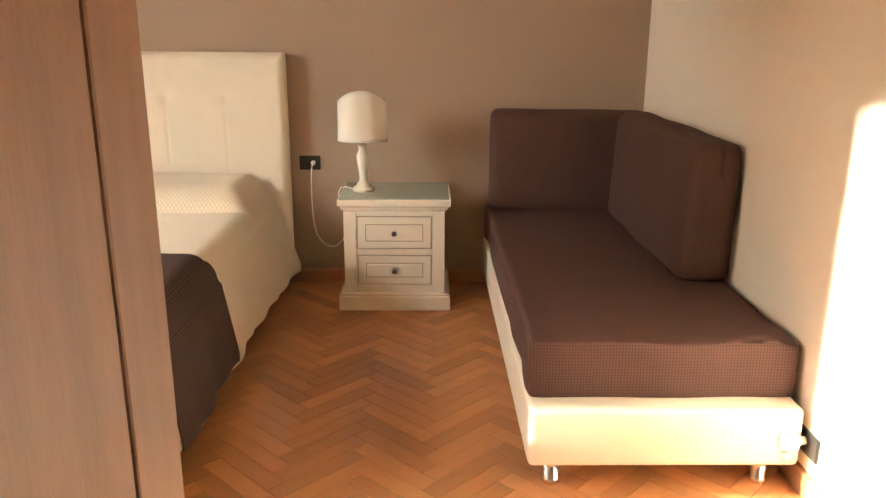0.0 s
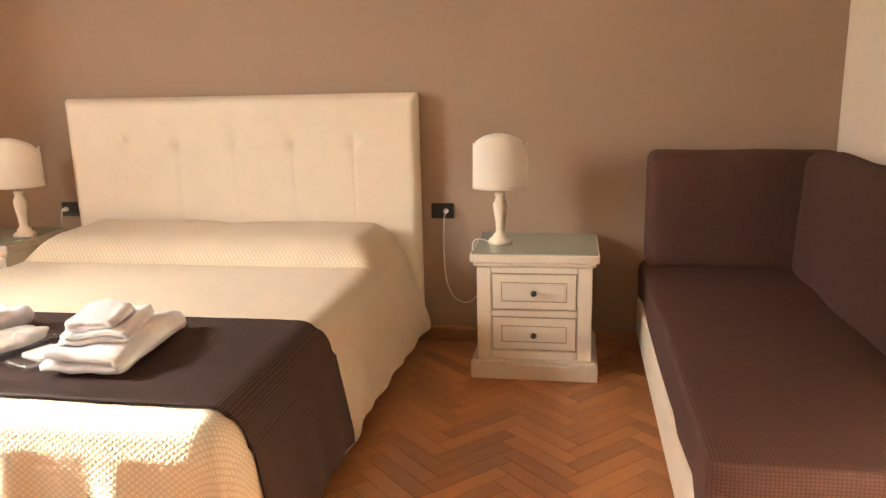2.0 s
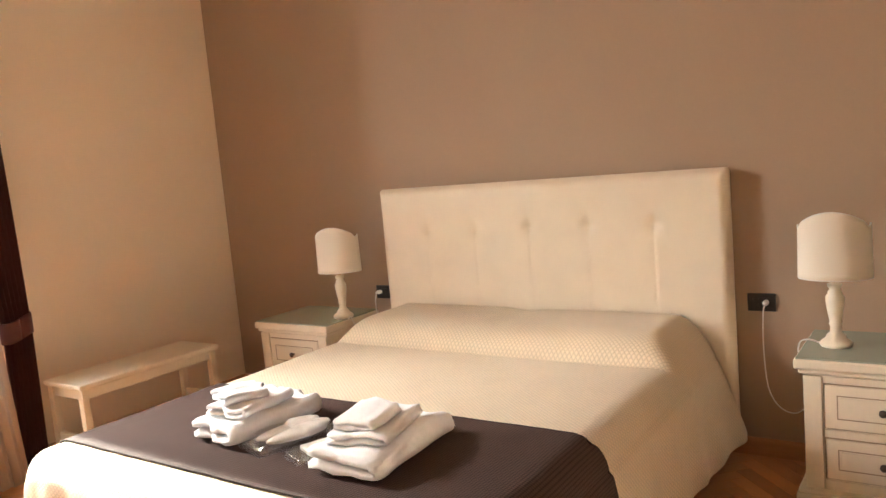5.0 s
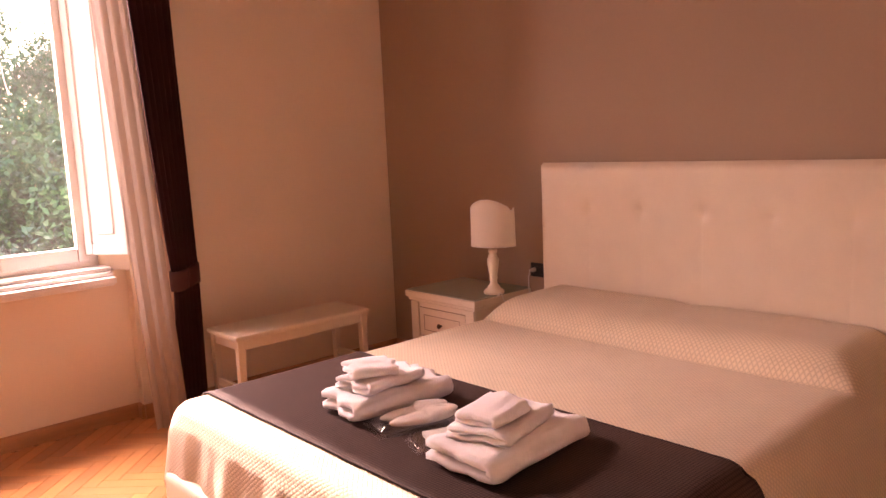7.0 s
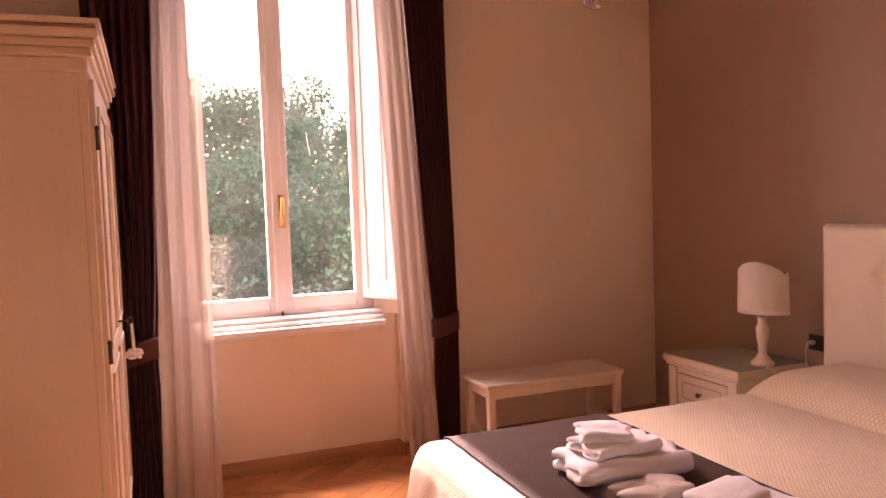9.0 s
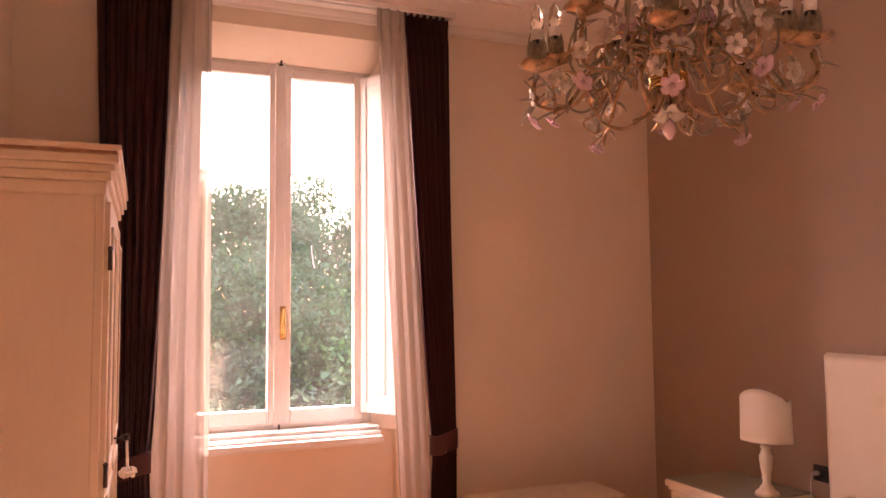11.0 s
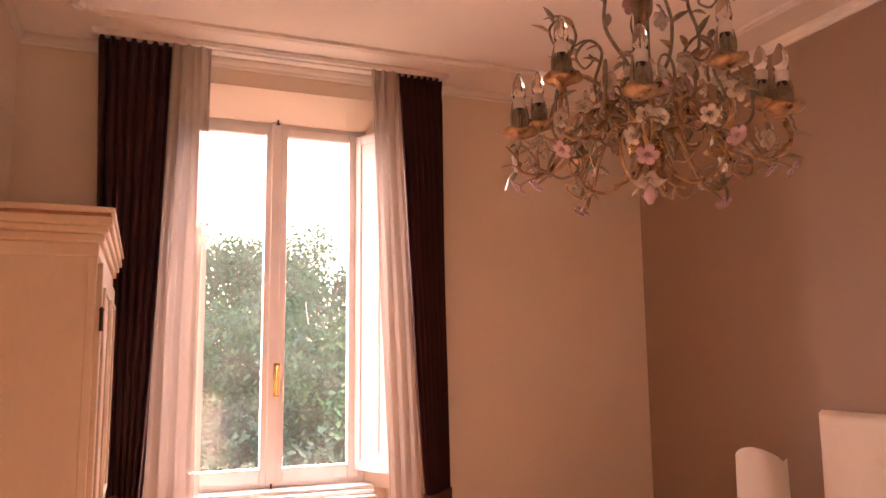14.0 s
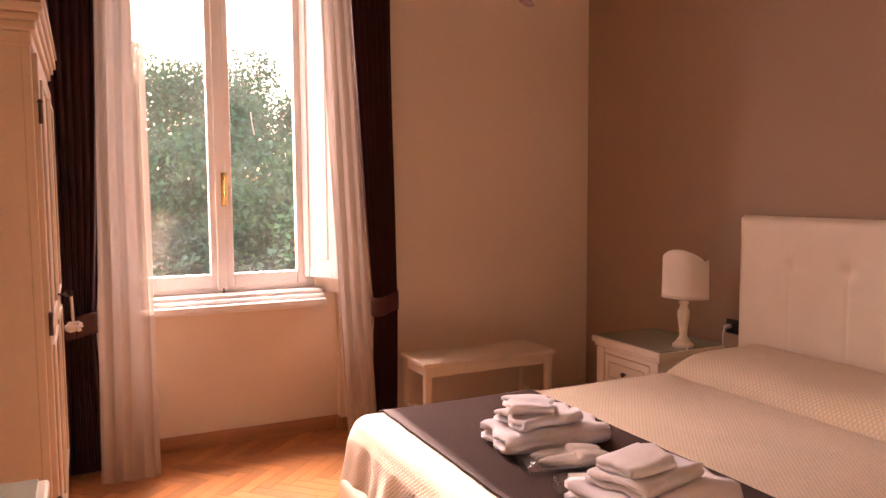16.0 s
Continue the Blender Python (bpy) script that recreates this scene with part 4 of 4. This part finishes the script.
for a, b in ((WX0 + 0.03, (WX0 + WX1) / 2 - 0.002), ((WX0 + WX1) / 2 + 0.002, WX1 - 0.04)):
    dr = wp("door", box(a, b, WF + 0.001, WF + 0.022, 0.115, WH - 0.06, 0.004), M["wardrobe"])
    for z0, z1 in ((0.2, 0.92), (1.0, WH - 0.14)):
        bm = bmesh.new()
        for c, e, g, h in ((a + 0.07, b - 0.07, z0, z0 + 0.02), (a + 0.07, b - 0.07, z1 - 0.02, z1), (a + 0.07, a + 0.09, z0, z1), (b - 0.09, b - 0.07, z0, z1)):
            box(c, e, WF + 0.022, WF + 0.032, g, h, 0.004, bm=bm)
        wp("panel_moulding", bm, M["cream"], dr)
for z in (0.35, 1.0, 1.72):
    bm = tube([(WX1 - 0.035, WF + 0.024, z - 0.035), (WX1 - 0.035, WF + 0.024, z + 0.035)], 0.007, 8)
    lathe([(0.009, 0), (0.009, 0.006), (0.003, 0.012)], 8, (WX1 - 0.035, WF + 0.024, z + 0.035), bm)
    wp("hinge", bm, M["bronze"], wr, "dark metal hinge", True)
KX, KZ = (WX0 + WX1) / 2 + 0.06, 1.04
bm = tube([(KX, WF + 0.022, KZ), (KX, WF + 0.062, KZ)], 0.004, 8)
tube([(KX, WF + 0.074 + 0.013 * math.cos(a * math.pi / 6), KZ + 0.013 * math.sin(a * math.pi / 6)) for a in range(13)], 0.003, 6, bm)
key = wp("key", bm, M["bronze"], wr, "old iron key in the lock", True)
bm = tube([(KX, WF + 0.08, KZ - 0.012), (KX, WF + 0.084, KZ - 0.12)], 0.006, 6)
for k in range(60):
    a, b = random.uniform(0, 6.283), random.uniform(-1.2, 1.2)
    g = bmesh.ops.create_icosphere(bm, subdivisions=1, radius=0.0085)
    bmesh.ops.translate(bm, verts=g["verts"], vec=(KX + 0.03 * math.cos(a) * math.cos(b), WF + 0.086 + 0.03 * math.sin(a) * math.cos(b), KZ - 0.138 + 0.018 * math.sin(b)))
wp("key_tassel", bm, M["crochet"], wr, "white crocheted key pendant", True)

# low cream table with glass top between wardrobe and door
desk = thing("side_table", "cream painted side table with a glass top", "table", (-0.80, -3.53, 0))
part("top", box(-0.45, 0.45, -0.25, 0.26, 0.665, 0.70, 0.008, 3), M["cream"], desk)
part("glass_top", box(-0.445, 0.44, -0.245, 0.235, 0.7005, 0.7065, 0.0015), M["tint"], desk, "greenish glass sheet")
part("apron", box(-0.41, 0.41, -0.22, 0.22, 0.56, 0.665, 0.004), M["cream"], desk)
for sx in (-0.40, 0.40):
    for sy in (-0.21, 0.21):
        part("leg", box(sx - 0.022, sx + 0.022, sy - 0.022, sy + 0.022, 0, 0.665, 0.004), M["cream"], desk)

# ---- chandelier ----
CX, CY = -0.70, -1.93
ch = thing("chandelier", "wrought-iron chandelier with gilt leaves and glass flowers", "chandelier", (CX, CY, H))
ZB = 2.125 - H          # the bound waist
part("ceiling_rose", lathe([(0.065, -0.001), (0.06, -0.02), (0.03, -0.05), (0.012, -0.06)], 20), M["gilt"], ch, smooth=True)
part("chain", tube([(0, 0, -0.05), (0, 0, 2.86 - H)], 0.008, 8), M["verdigris"], ch, smooth=True)
for k in range(6):
    stem = []
    for i in range(29):
        z_ = 2.06 + 0.82 * i / 28
        a_ = k * math.pi / 3 + 3.5 * i / 28
        r_ = 0.013 + 0.012 * math.exp(-((z_ - 2.70) / 0.10) ** 2) + 0.010 * math.exp(-((z_ - 2.16) / 0.08) ** 2) - 0.006 * max(0, (z_ - 2.8) / 0.08)
        stem.append((r_ * math.cos(a_), r_ * math.sin(a_), z_ - H))
    part("column_stem", tube(stem, 0.0085, 7, None, 0.7), M["verdigris"] if k % 2 else M["gilt"], ch, smooth=True)
bm = bmesh.new()
for k in range(4):
    tube([(0.045 * math.cos(a * math.pi / 10), 0.045 * math.sin(a * math.pi / 10), ZB - 0.014 + k * 0.0095) for a in range(21)], 0.0055, 6, bm)
part("binding", bm, M["brass"], ch, "twisted brass binding", True)


def leaf(at, way, up, length, width):
    """A curled, pointed leaf with a folded midrib."""
    way, at = Vector(way).normalized(), Vector(at)
    side = way.cross(Vector(up)).normalized()
    nrm = side.cross(way)

    def fn(u, v):
        w = width * max(0.02, math.sin(math.pi * min(1, v * 0.97 + 0.03))) ** 0.8 * (1 - 0.35 * v)
        s = (u - 0.5) * 2
        return at + way * (length * v) + side * (w * s * 0.5) + nrm * (abs(s) * w * 0.22 - 0.25 * length * v * v)
    return grid(4, 7, fn, None, 0.0015)


def flower(at, way, r, material, parent, petals=5):
    way = Vector(way).normalized()
    m = Matrix.Translation(at) @ way.to_track_quat("Z", "Y").to_matrix().to_4x4()
    bm = bmesh.new()
    for k in range(petals):
        a0 = 2 * math.pi * k / petals

        def fn(u, v):
            a = a0 + (u - 0.5) * 2 * math.pi / petals * 1.12 * (0.55 + 0.5 * math.sin(math.pi * min(v, 0.9)))
            rr = r * (0.12 + 0.88 * v) * (1 - 0.15 * (2 * u - 1) ** 2 * v)
            return m @ Vector((rr * math.cos(a), rr * math.sin(a), r * (0.55 * v ** 0.7 - 0.35 * v ** 3) + 0.10 * r * (2 * u - 1) ** 2))
        g = grid(4, 5, fn, None, 0.0025)
        me = bpy.data.meshes.new("petal")
        g.to_mesh(me)
        g.free()
        bm.from_mesh(me)
        bpy.data.meshes.remove(me)
    return part("glass_flower", bm, material, parent, "moulded glass flower", True)


def rot_z(p, a):
    return Vector((p[0] * math.cos(a) - p[1] * math.sin(a), p[0] * math.sin(a) + p[1] * math.cos(a), p[2]))


rng = random.Random(7)


def arm(a, reach, rise, low):
    """One candle arm: an S-curved bar from the waist, with drip pan, leafy cup, candle bulb, tendrils, leaves and flowers."""
    pts = [(0.045, 0, ZB - 0.06), (0.034, 0, ZB + 0.01), (0.06, 0, ZB + 0.085), (0.13, 0.012, ZB + 0.10), (reach * 0.62, 0.02, ZB + 0.035 + low * 0.3), (reach * 0.8, 0.012, ZB + low), (reach * 1.0, 0, ZB + low + 0.006), (reach * 1.03, 0, ZB + (low + rise) * 0.5), (reach, 0, ZB + rise - 0.03)]
    line = [rot_z(p, a) for p in smooth_line(pts, 7)]
    ar = part("arm", tube(line, 0.0062, 7, None, 0.8), M["gilt"], ch, "curved gilt iron arm", True)
    top = rot_z((reach, 0, ZB + rise), a)
    pan = bmesh.new()
    n = 16
    prof = [(0.008, -0.022), (0.02, -0.016), (0.038, -0.009), (0.049, 0.0), (0.045, 0.003), (0.02, -0.004)]
    lathe(prof, n, tuple(top), pan)
    for v in pan.verts:
        d = v.co - top
        ang = math.atan2(d.y, d.x)
        v.co.z += 0.006 * math.sin(4 * ang) * (d.xy.length / 0.055)
    part("drip_pan", pan, M["gilt"], ar, "gilt scalloped pan", True)
    cup = bmesh.new()
    lathe([(0.012, -0.005), (0.014, 0.05)], 12, tuple(top), cup)
    for k in range(7):
        b = 2 * math.pi * k / 7
        w = Vector((math.cos(b) * 0.3, math.sin(b) * 0.3, 1))
        g = leaf(top + Vector((math.cos(b) * 0.014, math.sin(b) * 0.014, -0.004)), w, (math.cos(b), math.sin(b), 0), 0.062 + 0.01 * (k % 3), 0.022)
        me = bpy.data.meshes.new("petal")
        g.to_mesh(me)
        g.free()
        cup.from_mesh(me)
        bpy.data.meshes.remove(me)
    part("leaf_cup", cup, M["verdigris"], ar, "painted iron leaves", True)
    part("socket", lathe([(0.0125, 0.048), (0.0125, 0.062)], 14, tuple(top)), M["black"], ar, smooth=True)
    part("bulb_base", lathe([(0.0135, 0.062), (0.016, 0.07), (0.0165, 0.088), (0.015, 0.09)], 16, tuple(top)), M["plastic"], ar, "white bulb base", True)
    part("bulb", lathe([(0.0155, 0.09), (0.0185, 0.105), (0.017, 0.128), (0.010, 0.148), (0.003, 0.158)], 16, tuple(top)), M["bulb"], ar, "clear candle bulb", True)
    # tendrils
    for k in range(4):
        i = (10, 17, 22, 27)[k]
        p = line[min(i, len(line) - 1)]
        out = Vector((math.cos(a), math.sin(a), 0))
        sd = Vector((-math.sin(a), math.cos(a), 0)) * (1 if k % 2 else -1)
        cur = [p]
        for s in range(1, 15):
            th_ = s / 14 * 4.6
            rad_ = 0.055 * (1 - s / 20)
            cur.append(p + out * (0.03 + rad_ * math.sin(th_) * 0.6) + sd * (rad_ * math.sin(th_ * 0.9) + 0.03 * s / 14) + Vector((0, 0, (1 if k in (0, 3) else -1) * 0.075 * (1 - math.cos(th_)) * (0.9 if k in (0, 3) else 0.45))))
        part("tendril", tube(cur, 0.0048, 6, None, 0.6), M["verdigris"] if k % 2 else M["gilt"], ar, smooth=True)
    # a slimmer vine on either side of the arm, ending in a curl
    for sd_ in ((1,) if rise < 0.1 else (-1,)):
        vine = [rot_z(p, a + sd_ * 0.16) for p in smooth_line([(0.04, 0, ZB - 0.045), (0.036, 0, ZB + 0.02), (0.075, 0, ZB + 0.075), (0.15, 0, ZB + 0.06), (reach * 0.66, 0, ZB - 0.01 + 0.03 * sd_), (reach * 0.82, 0, ZB - 0.06), (reach * 0.74, 0.02 * sd_, ZB - 0.095), (reach * 0.62, 0.03 * sd_, ZB - 0.075), (reach * 0.66, 0.02 * sd_, ZB - 0.045)], 5)]
        part("vine", tube(vine, 0.0048, 6, None, 0.6), M["verdigris"] if sd_ > 0 else M["gilt"], ar, smooth=True)
    for k in range(18):
        p = line[rng.randrange(10, len(line))]
        w = Vector((rng.uniform(-1, 1), rng.uniform(-1, 1), rng.uniform(-0.7, 0.9)))
        part("leaf", leaf(p, w, (0.1, 0.2, 1), rng.uniform(0.035, 0.065), rng.uniform(0.014, 0.024)), M["gilt"] if k % 3 == 0 else M["verdigris"], ar, smooth=True)
    # clusters of three flowers on the upper bend and near the foot of the cup
    for i, lift in ((20, 0.045), (len(line) - 18, 0.05)):
        base = line[i] + Vector((0, 0, lift))
        for k in range(3):
            b = 2.1 * k + a
            p = base + Vector((0.032 * math.cos(b), 0.032 * math.sin(b), 0.022 * math.sin(b + 1)))
            w = Vector((math.cos(a) * 0.9 + 0.5 * math.cos(b), math.sin(a) * 0.9 + 0.5 * math.sin(b), 0.35 * math.sin(b + 1)))
            flower(p, w, rng.uniform(0.022, 0.03), M["pink_glass"] if k == 2 and i == 20 else M["pale_glass"], ar)
    drop = line[len(line) - 18] + Vector((math.cos(a) * 0.03, math.sin(a) * 0.03, -0.028))
    part("flower_stalk", tube(smooth_line([line[len(line) - 22], line[len(line) - 18] + Vector((0, 0, -0.012)), drop], 4), 0.003, 5), M["verdigris"], ar, smooth=True)
    flower(drop, (math.cos(a) * 0.7, math.sin(a) * 0.7, -0.6), 0.026, M["pink_glass"], ar)


for k in range(10):
    hi = k % 2
    arm(radians(-38 + 36 * k), 0.335 if not hi else 0.315, 0.045 if not hi else 0.122, -0.068 if not hi else -0.02)
# scrolls under the waist and sprays up the column
for k in range(8):
    a = 2 * math.pi * k / 8 + 0.6
    cur = [rot_z(p, a) for p in smooth_line([(0.03, 0, ZB + 0.02), (0.045, 0, ZB - 0.05), (0.11, 0, ZB - 0.105), (0.18, 0, ZB - 0.08), (0.20, 0, ZB - 0.02), (0.165, 0, ZB + 0.01), (0.15, 0, ZB - 0.03)], 6)]
    if k % 2:
        cur = [rot_z(p, a) for p in smooth_line([(0.03, 0, ZB + 0.02), (0.035, 0, ZB - 0.05), (0.06, 0, ZB - 0.09), (0.10, 0, ZB - 0.105)], 6)]
    part("scroll", tube(cur, 0.006, 6, None, 0.6), M["gilt"], ch, smooth=True)
for k in range(9):
    a = 2.4 * k + 0.3
    z0 = 2.17 + 0.05 * (k % 3) - H
    up = 0.17 + 0.03 * (k % 3)
    r_ = 0.10 + 0.022 * (k % 4)
    cur = [rot_z(p, a) for p in smooth_line([(0.03, 0, z0), (0.11, 0.02, z0 + 0.05), (r_ + 0.045, 0.01, z0 + up * 0.55), (r_ + 0.022, 0, z0 + up), (r_ + 0.055, 0.012, z0 + up + 0.042), (r_ + 0.098, 0.012, z0 + up + 0.01), (r_ + 0.08, 0.0, z0 + up - 0.03), (r_ + 0.05, 0.0, z0 + up - 0.012), (r_ + 0.062, 0, z0 + up + 0.006)], 6)]
    st = part("spray", tube(cur, 0.0052, 6, None, 0.55), M["verdigris"], ch, smooth=True)
    for j in range(7):
        p = cur[min(len(cur) - 1, 8 + j * 4)]
        w = rot_z((rng.uniform(0.2, 1), rng.uniform(-1, 1), rng.uniform(-0.3, 1)), a)
        part("leaf", leaf(p, w, (0.1, 0.2, 1), rng.uniform(0.045, 0.065), rng.uniform(0.018, 0.026)), M["gilt"] if j % 3 == 0 else M["verdigris"], st, smooth=True)
    if k % 3 == 0:
        flower(cur[len(cur) // 3], rot_z((1, rng.uniform(-0.6, 0.6), 0.3), a), 0.034, M["pale_glass"], st)
for k in range(30):
    a, z = rng.uniform(0, 6.28), rng.uniform(2.42, 2.85) - H
    w = (math.cos(a) * 0.35, math.sin(a) * 0.35, 1)
    part("leaf", leaf((0.018 * math.cos(a), 0.018 * math.sin(a), z), w, (math.cos(a), math.sin(a), 0), rng.uniform(0.07, 0.10), 0.026), M["gilt"] if k % 4 == 0 else M["verdigris"], ch, smooth=True)
    if k % 4 == 0:
        flower((0.05 * math.cos(a), 0.05 * math.sin(a), z), (math.cos(a), math.sin(a), 0.5), 0.028, M["pale_glass"] if k % 8 else M["pink_glass"], ch)
part("bottom_drop", lathe([(0.003, 2.03 - H), (0.014, 2.015 - H), (0.018, 1.995 - H), (0.006, 1.975 - H)], 10), M["pink_glass"], ch, "glass drop", True)
flower((0.0, 0.0, 2.05 - H), (0.3, -0.2, -1), 0.045, M["pale_glass"], ch)

# ---- garden outside ----
GZ = -3.2
bm = bmesh.new()
vs = [bm.verts.new(p) for p in ((-400, -400, GZ), (XL - 0.4, -400, GZ), (XL - 0.4, 400, GZ), (-400, 400, GZ))]
bm.faces.new(vs)
solid("ground", bm, M["grass"], "green garden ground below the window", "ground", kind="structure")


def crown_mesh(centres, n, size, seed):
    """Many small leaves gathered in clumps; uneven outline with gaps."""
    g = np.random.default_rng(seed)
    c = np.array([q[:3] for q in centres], float)
    rad_ = np.array([q[3] for q in centres], float)
    idx = g.integers(0, len(c), n)
    d = g.normal(size=(n, 3))
    d /= np.linalg.norm(d, axis=1)[:, None]
    p = c[idx] + d * (rad_[idx] * g.random(n) ** 0.45)[:, None]
    e1 = g.normal(size=(n, 3))
    e1 /= np.linalg.norm(e1, axis=1)[:, None]
    e2 = np.cross(e1, g.normal(size=(n, 3)))
    e2 /= np.linalg.norm(e2, axis=1)[:, None]
    s = (size * (0.6 + 0.8 * g.random(n)))[:, None]
    quad = np.stack([p - e1 * s, p + e2 * s * 0.45, p + e1 * s, p - e2 * s * 0.45], 1).reshape(-1, 3)
    me = bpy.data.meshes.new("crown")
    me.from_pydata(quad.tolist(), [], np.arange(4 * n).reshape(-1, 4).tolist())
    return me


def tree(x, y, height, spread, n, size, seed, dark):
    t = thing("tree", "leafy green garden tree beyond the window" if not dark else "dark dense evergreen tree beyond the window", "tree", (x, y, GZ), "garden trees")
    g = random.Random(seed)
    trunk = [(0, 0, 0)]
    for k in range(1, 6):
        trunk.append((g.uniform(-0.15, 0.15) * k, g.uniform(-0.15, 0.15) * k, height * 0.17 * k))
    bm = tube(smooth_line(trunk, 3), 0.02 * height, 8, None, 0.25)
    cl = []
    for k in range(26):
        h = height * g.uniform(0.08, 0.97)
        a = g.uniform(0, 6.28)
        w = spread * (0.35 + 0.65 * math.sin(math.pi * min(0.97, 0.15 + 0.8 * h / height))) * g.uniform(0.35, 1)
        tip = (w * math.cos(a), w * math.sin(a), h)
        b = trunk[min(5, max(1, int(h / height * 5)))]
        tube(smooth_line([b, ((b[0] + tip[0]) / 2, (b[1] + tip[1]) / 2, (b[2] + tip[2]) / 2 + 0.3), tip], 3), 0.05, 5, bm, 0.3)
        for j in range(5):
            cl.append((tip[0] + g.gauss(0, 0.35), tip[1] + g.gauss(0, 0.35), tip[2] + g.gauss(0, 0.4), g.uniform(0.3, 0.75) * spread / 2.2))
    part("trunk", bm, M["bark"], t, smooth=True)
    ob = new("crown", crown_mesh(cl, n, size, seed))
    ob.data.materials.append(M["leaf_dark" if dark else "leaf"])
    ob.parent = t


for k, (x, y, h, sp_) in enumerate(((-11, -4.3, 5.2, 1.9), (-10.5, -2.0, 4.4, 1.9), (-11.5, 0.2, 5.2, 2.0), (-12, 3.4, 5.3, 2.0), (-14.5, -4.5, 6.4, 2.4), (-14.5, -1.2, 6.5, 2.4), (-15, 2.2, 6.6, 2.5),
        (-19, -4.5, 7.7, 3.0), (-19, -0.5, 7.6, 3.0), (-19, 3.5, 7.7, 3.0), (-26, -5.5, 9.4, 3.6), (-26, -1.2, 9.8, 3.7), (-26, 3.2, 9.3, 3.6), (-27, 7.4, 10.0, 3.7), (-20, 7.4, 7.8, 3.0))):
    tree(x, y, h * (0.87 if x > -18 else 0.95), sp_, 44000, 0.062, 20 + k, k % 3 == 1)

# ---- parquet: oak blocks laid in herringbone, zigzags running towards the bed wall ----
PW, PN = 0.07, 5
PL = PW * PN
rt = math.sqrt(0.5)


def plank_box(bm):
    box(-PL / 2 + 0.0006, PL / 2 - 0.0006, -PW / 2 + 0.0006, PW / 2 - 0.0006, -0.006, 0, 0.0012, 1, bm)
    return bm


# long axis along local y, so that the grain follows it
pb = plank_box(bmesh.new())
pb.transform(pose(0, 0, 0, 0, 0, 90))
plank = mesh_of("oak_block", pb, M["oak"])
base_v = [tuple(v.co) for v in plank.vertices]
base_f = [tuple(p.vertices) for p in plank.polygons]
near, far = [], []
for k in range(-120, 120):
    for m_ in range(-12, 13):
        for vert in (0, 1):
            if vert:
                a, b = k + 0.5, k - 2 * PN + 1 + 2 * PN * m_ + PN / 2
            else:
                a, b = k + 2 * PN * m_ + PN / 2, k + 0.5
            x, y = (a - b) * PW * rt + 0.31, (a + b) * PW * rt - 2.0
            if not (XL - 0.15 < x < XR + 0.1 and -5.6 < y < 0.1):
                continue
            ang = 45 if not vert else 135
            (near if -0.1 < x < 1.25 and -3.3 < y < 0 else far).append((x, y, ang))
floor_ob = bpy.data.objects["floor"]
for x, y, ang in near[:300]:
    ob = new("oak_block", plank)
    ob.parent = floor_ob
    ob.matrix_basis = pose(x, y, 0, 0, 0, ang - 90)
vv, ff = [], []
for x, y, ang in far + near[300:]:
    m4 = pose(x, y, 0, 0, 0, ang - 90)
    o0 = len(vv)
    vv += [tuple(m4 @ Vector(c)) for c in base_v]
    ff += [tuple(i + o0 for i in f) for f in base_f]
me = bpy.data.meshes.new("oak_blocks")
me.from_pydata(vv, [], ff)
me.materials.append(M["oak_rest"])
ob = new("oak_blocks", me)
ob.parent = floor_ob
tagged(ob, kind="stuff")
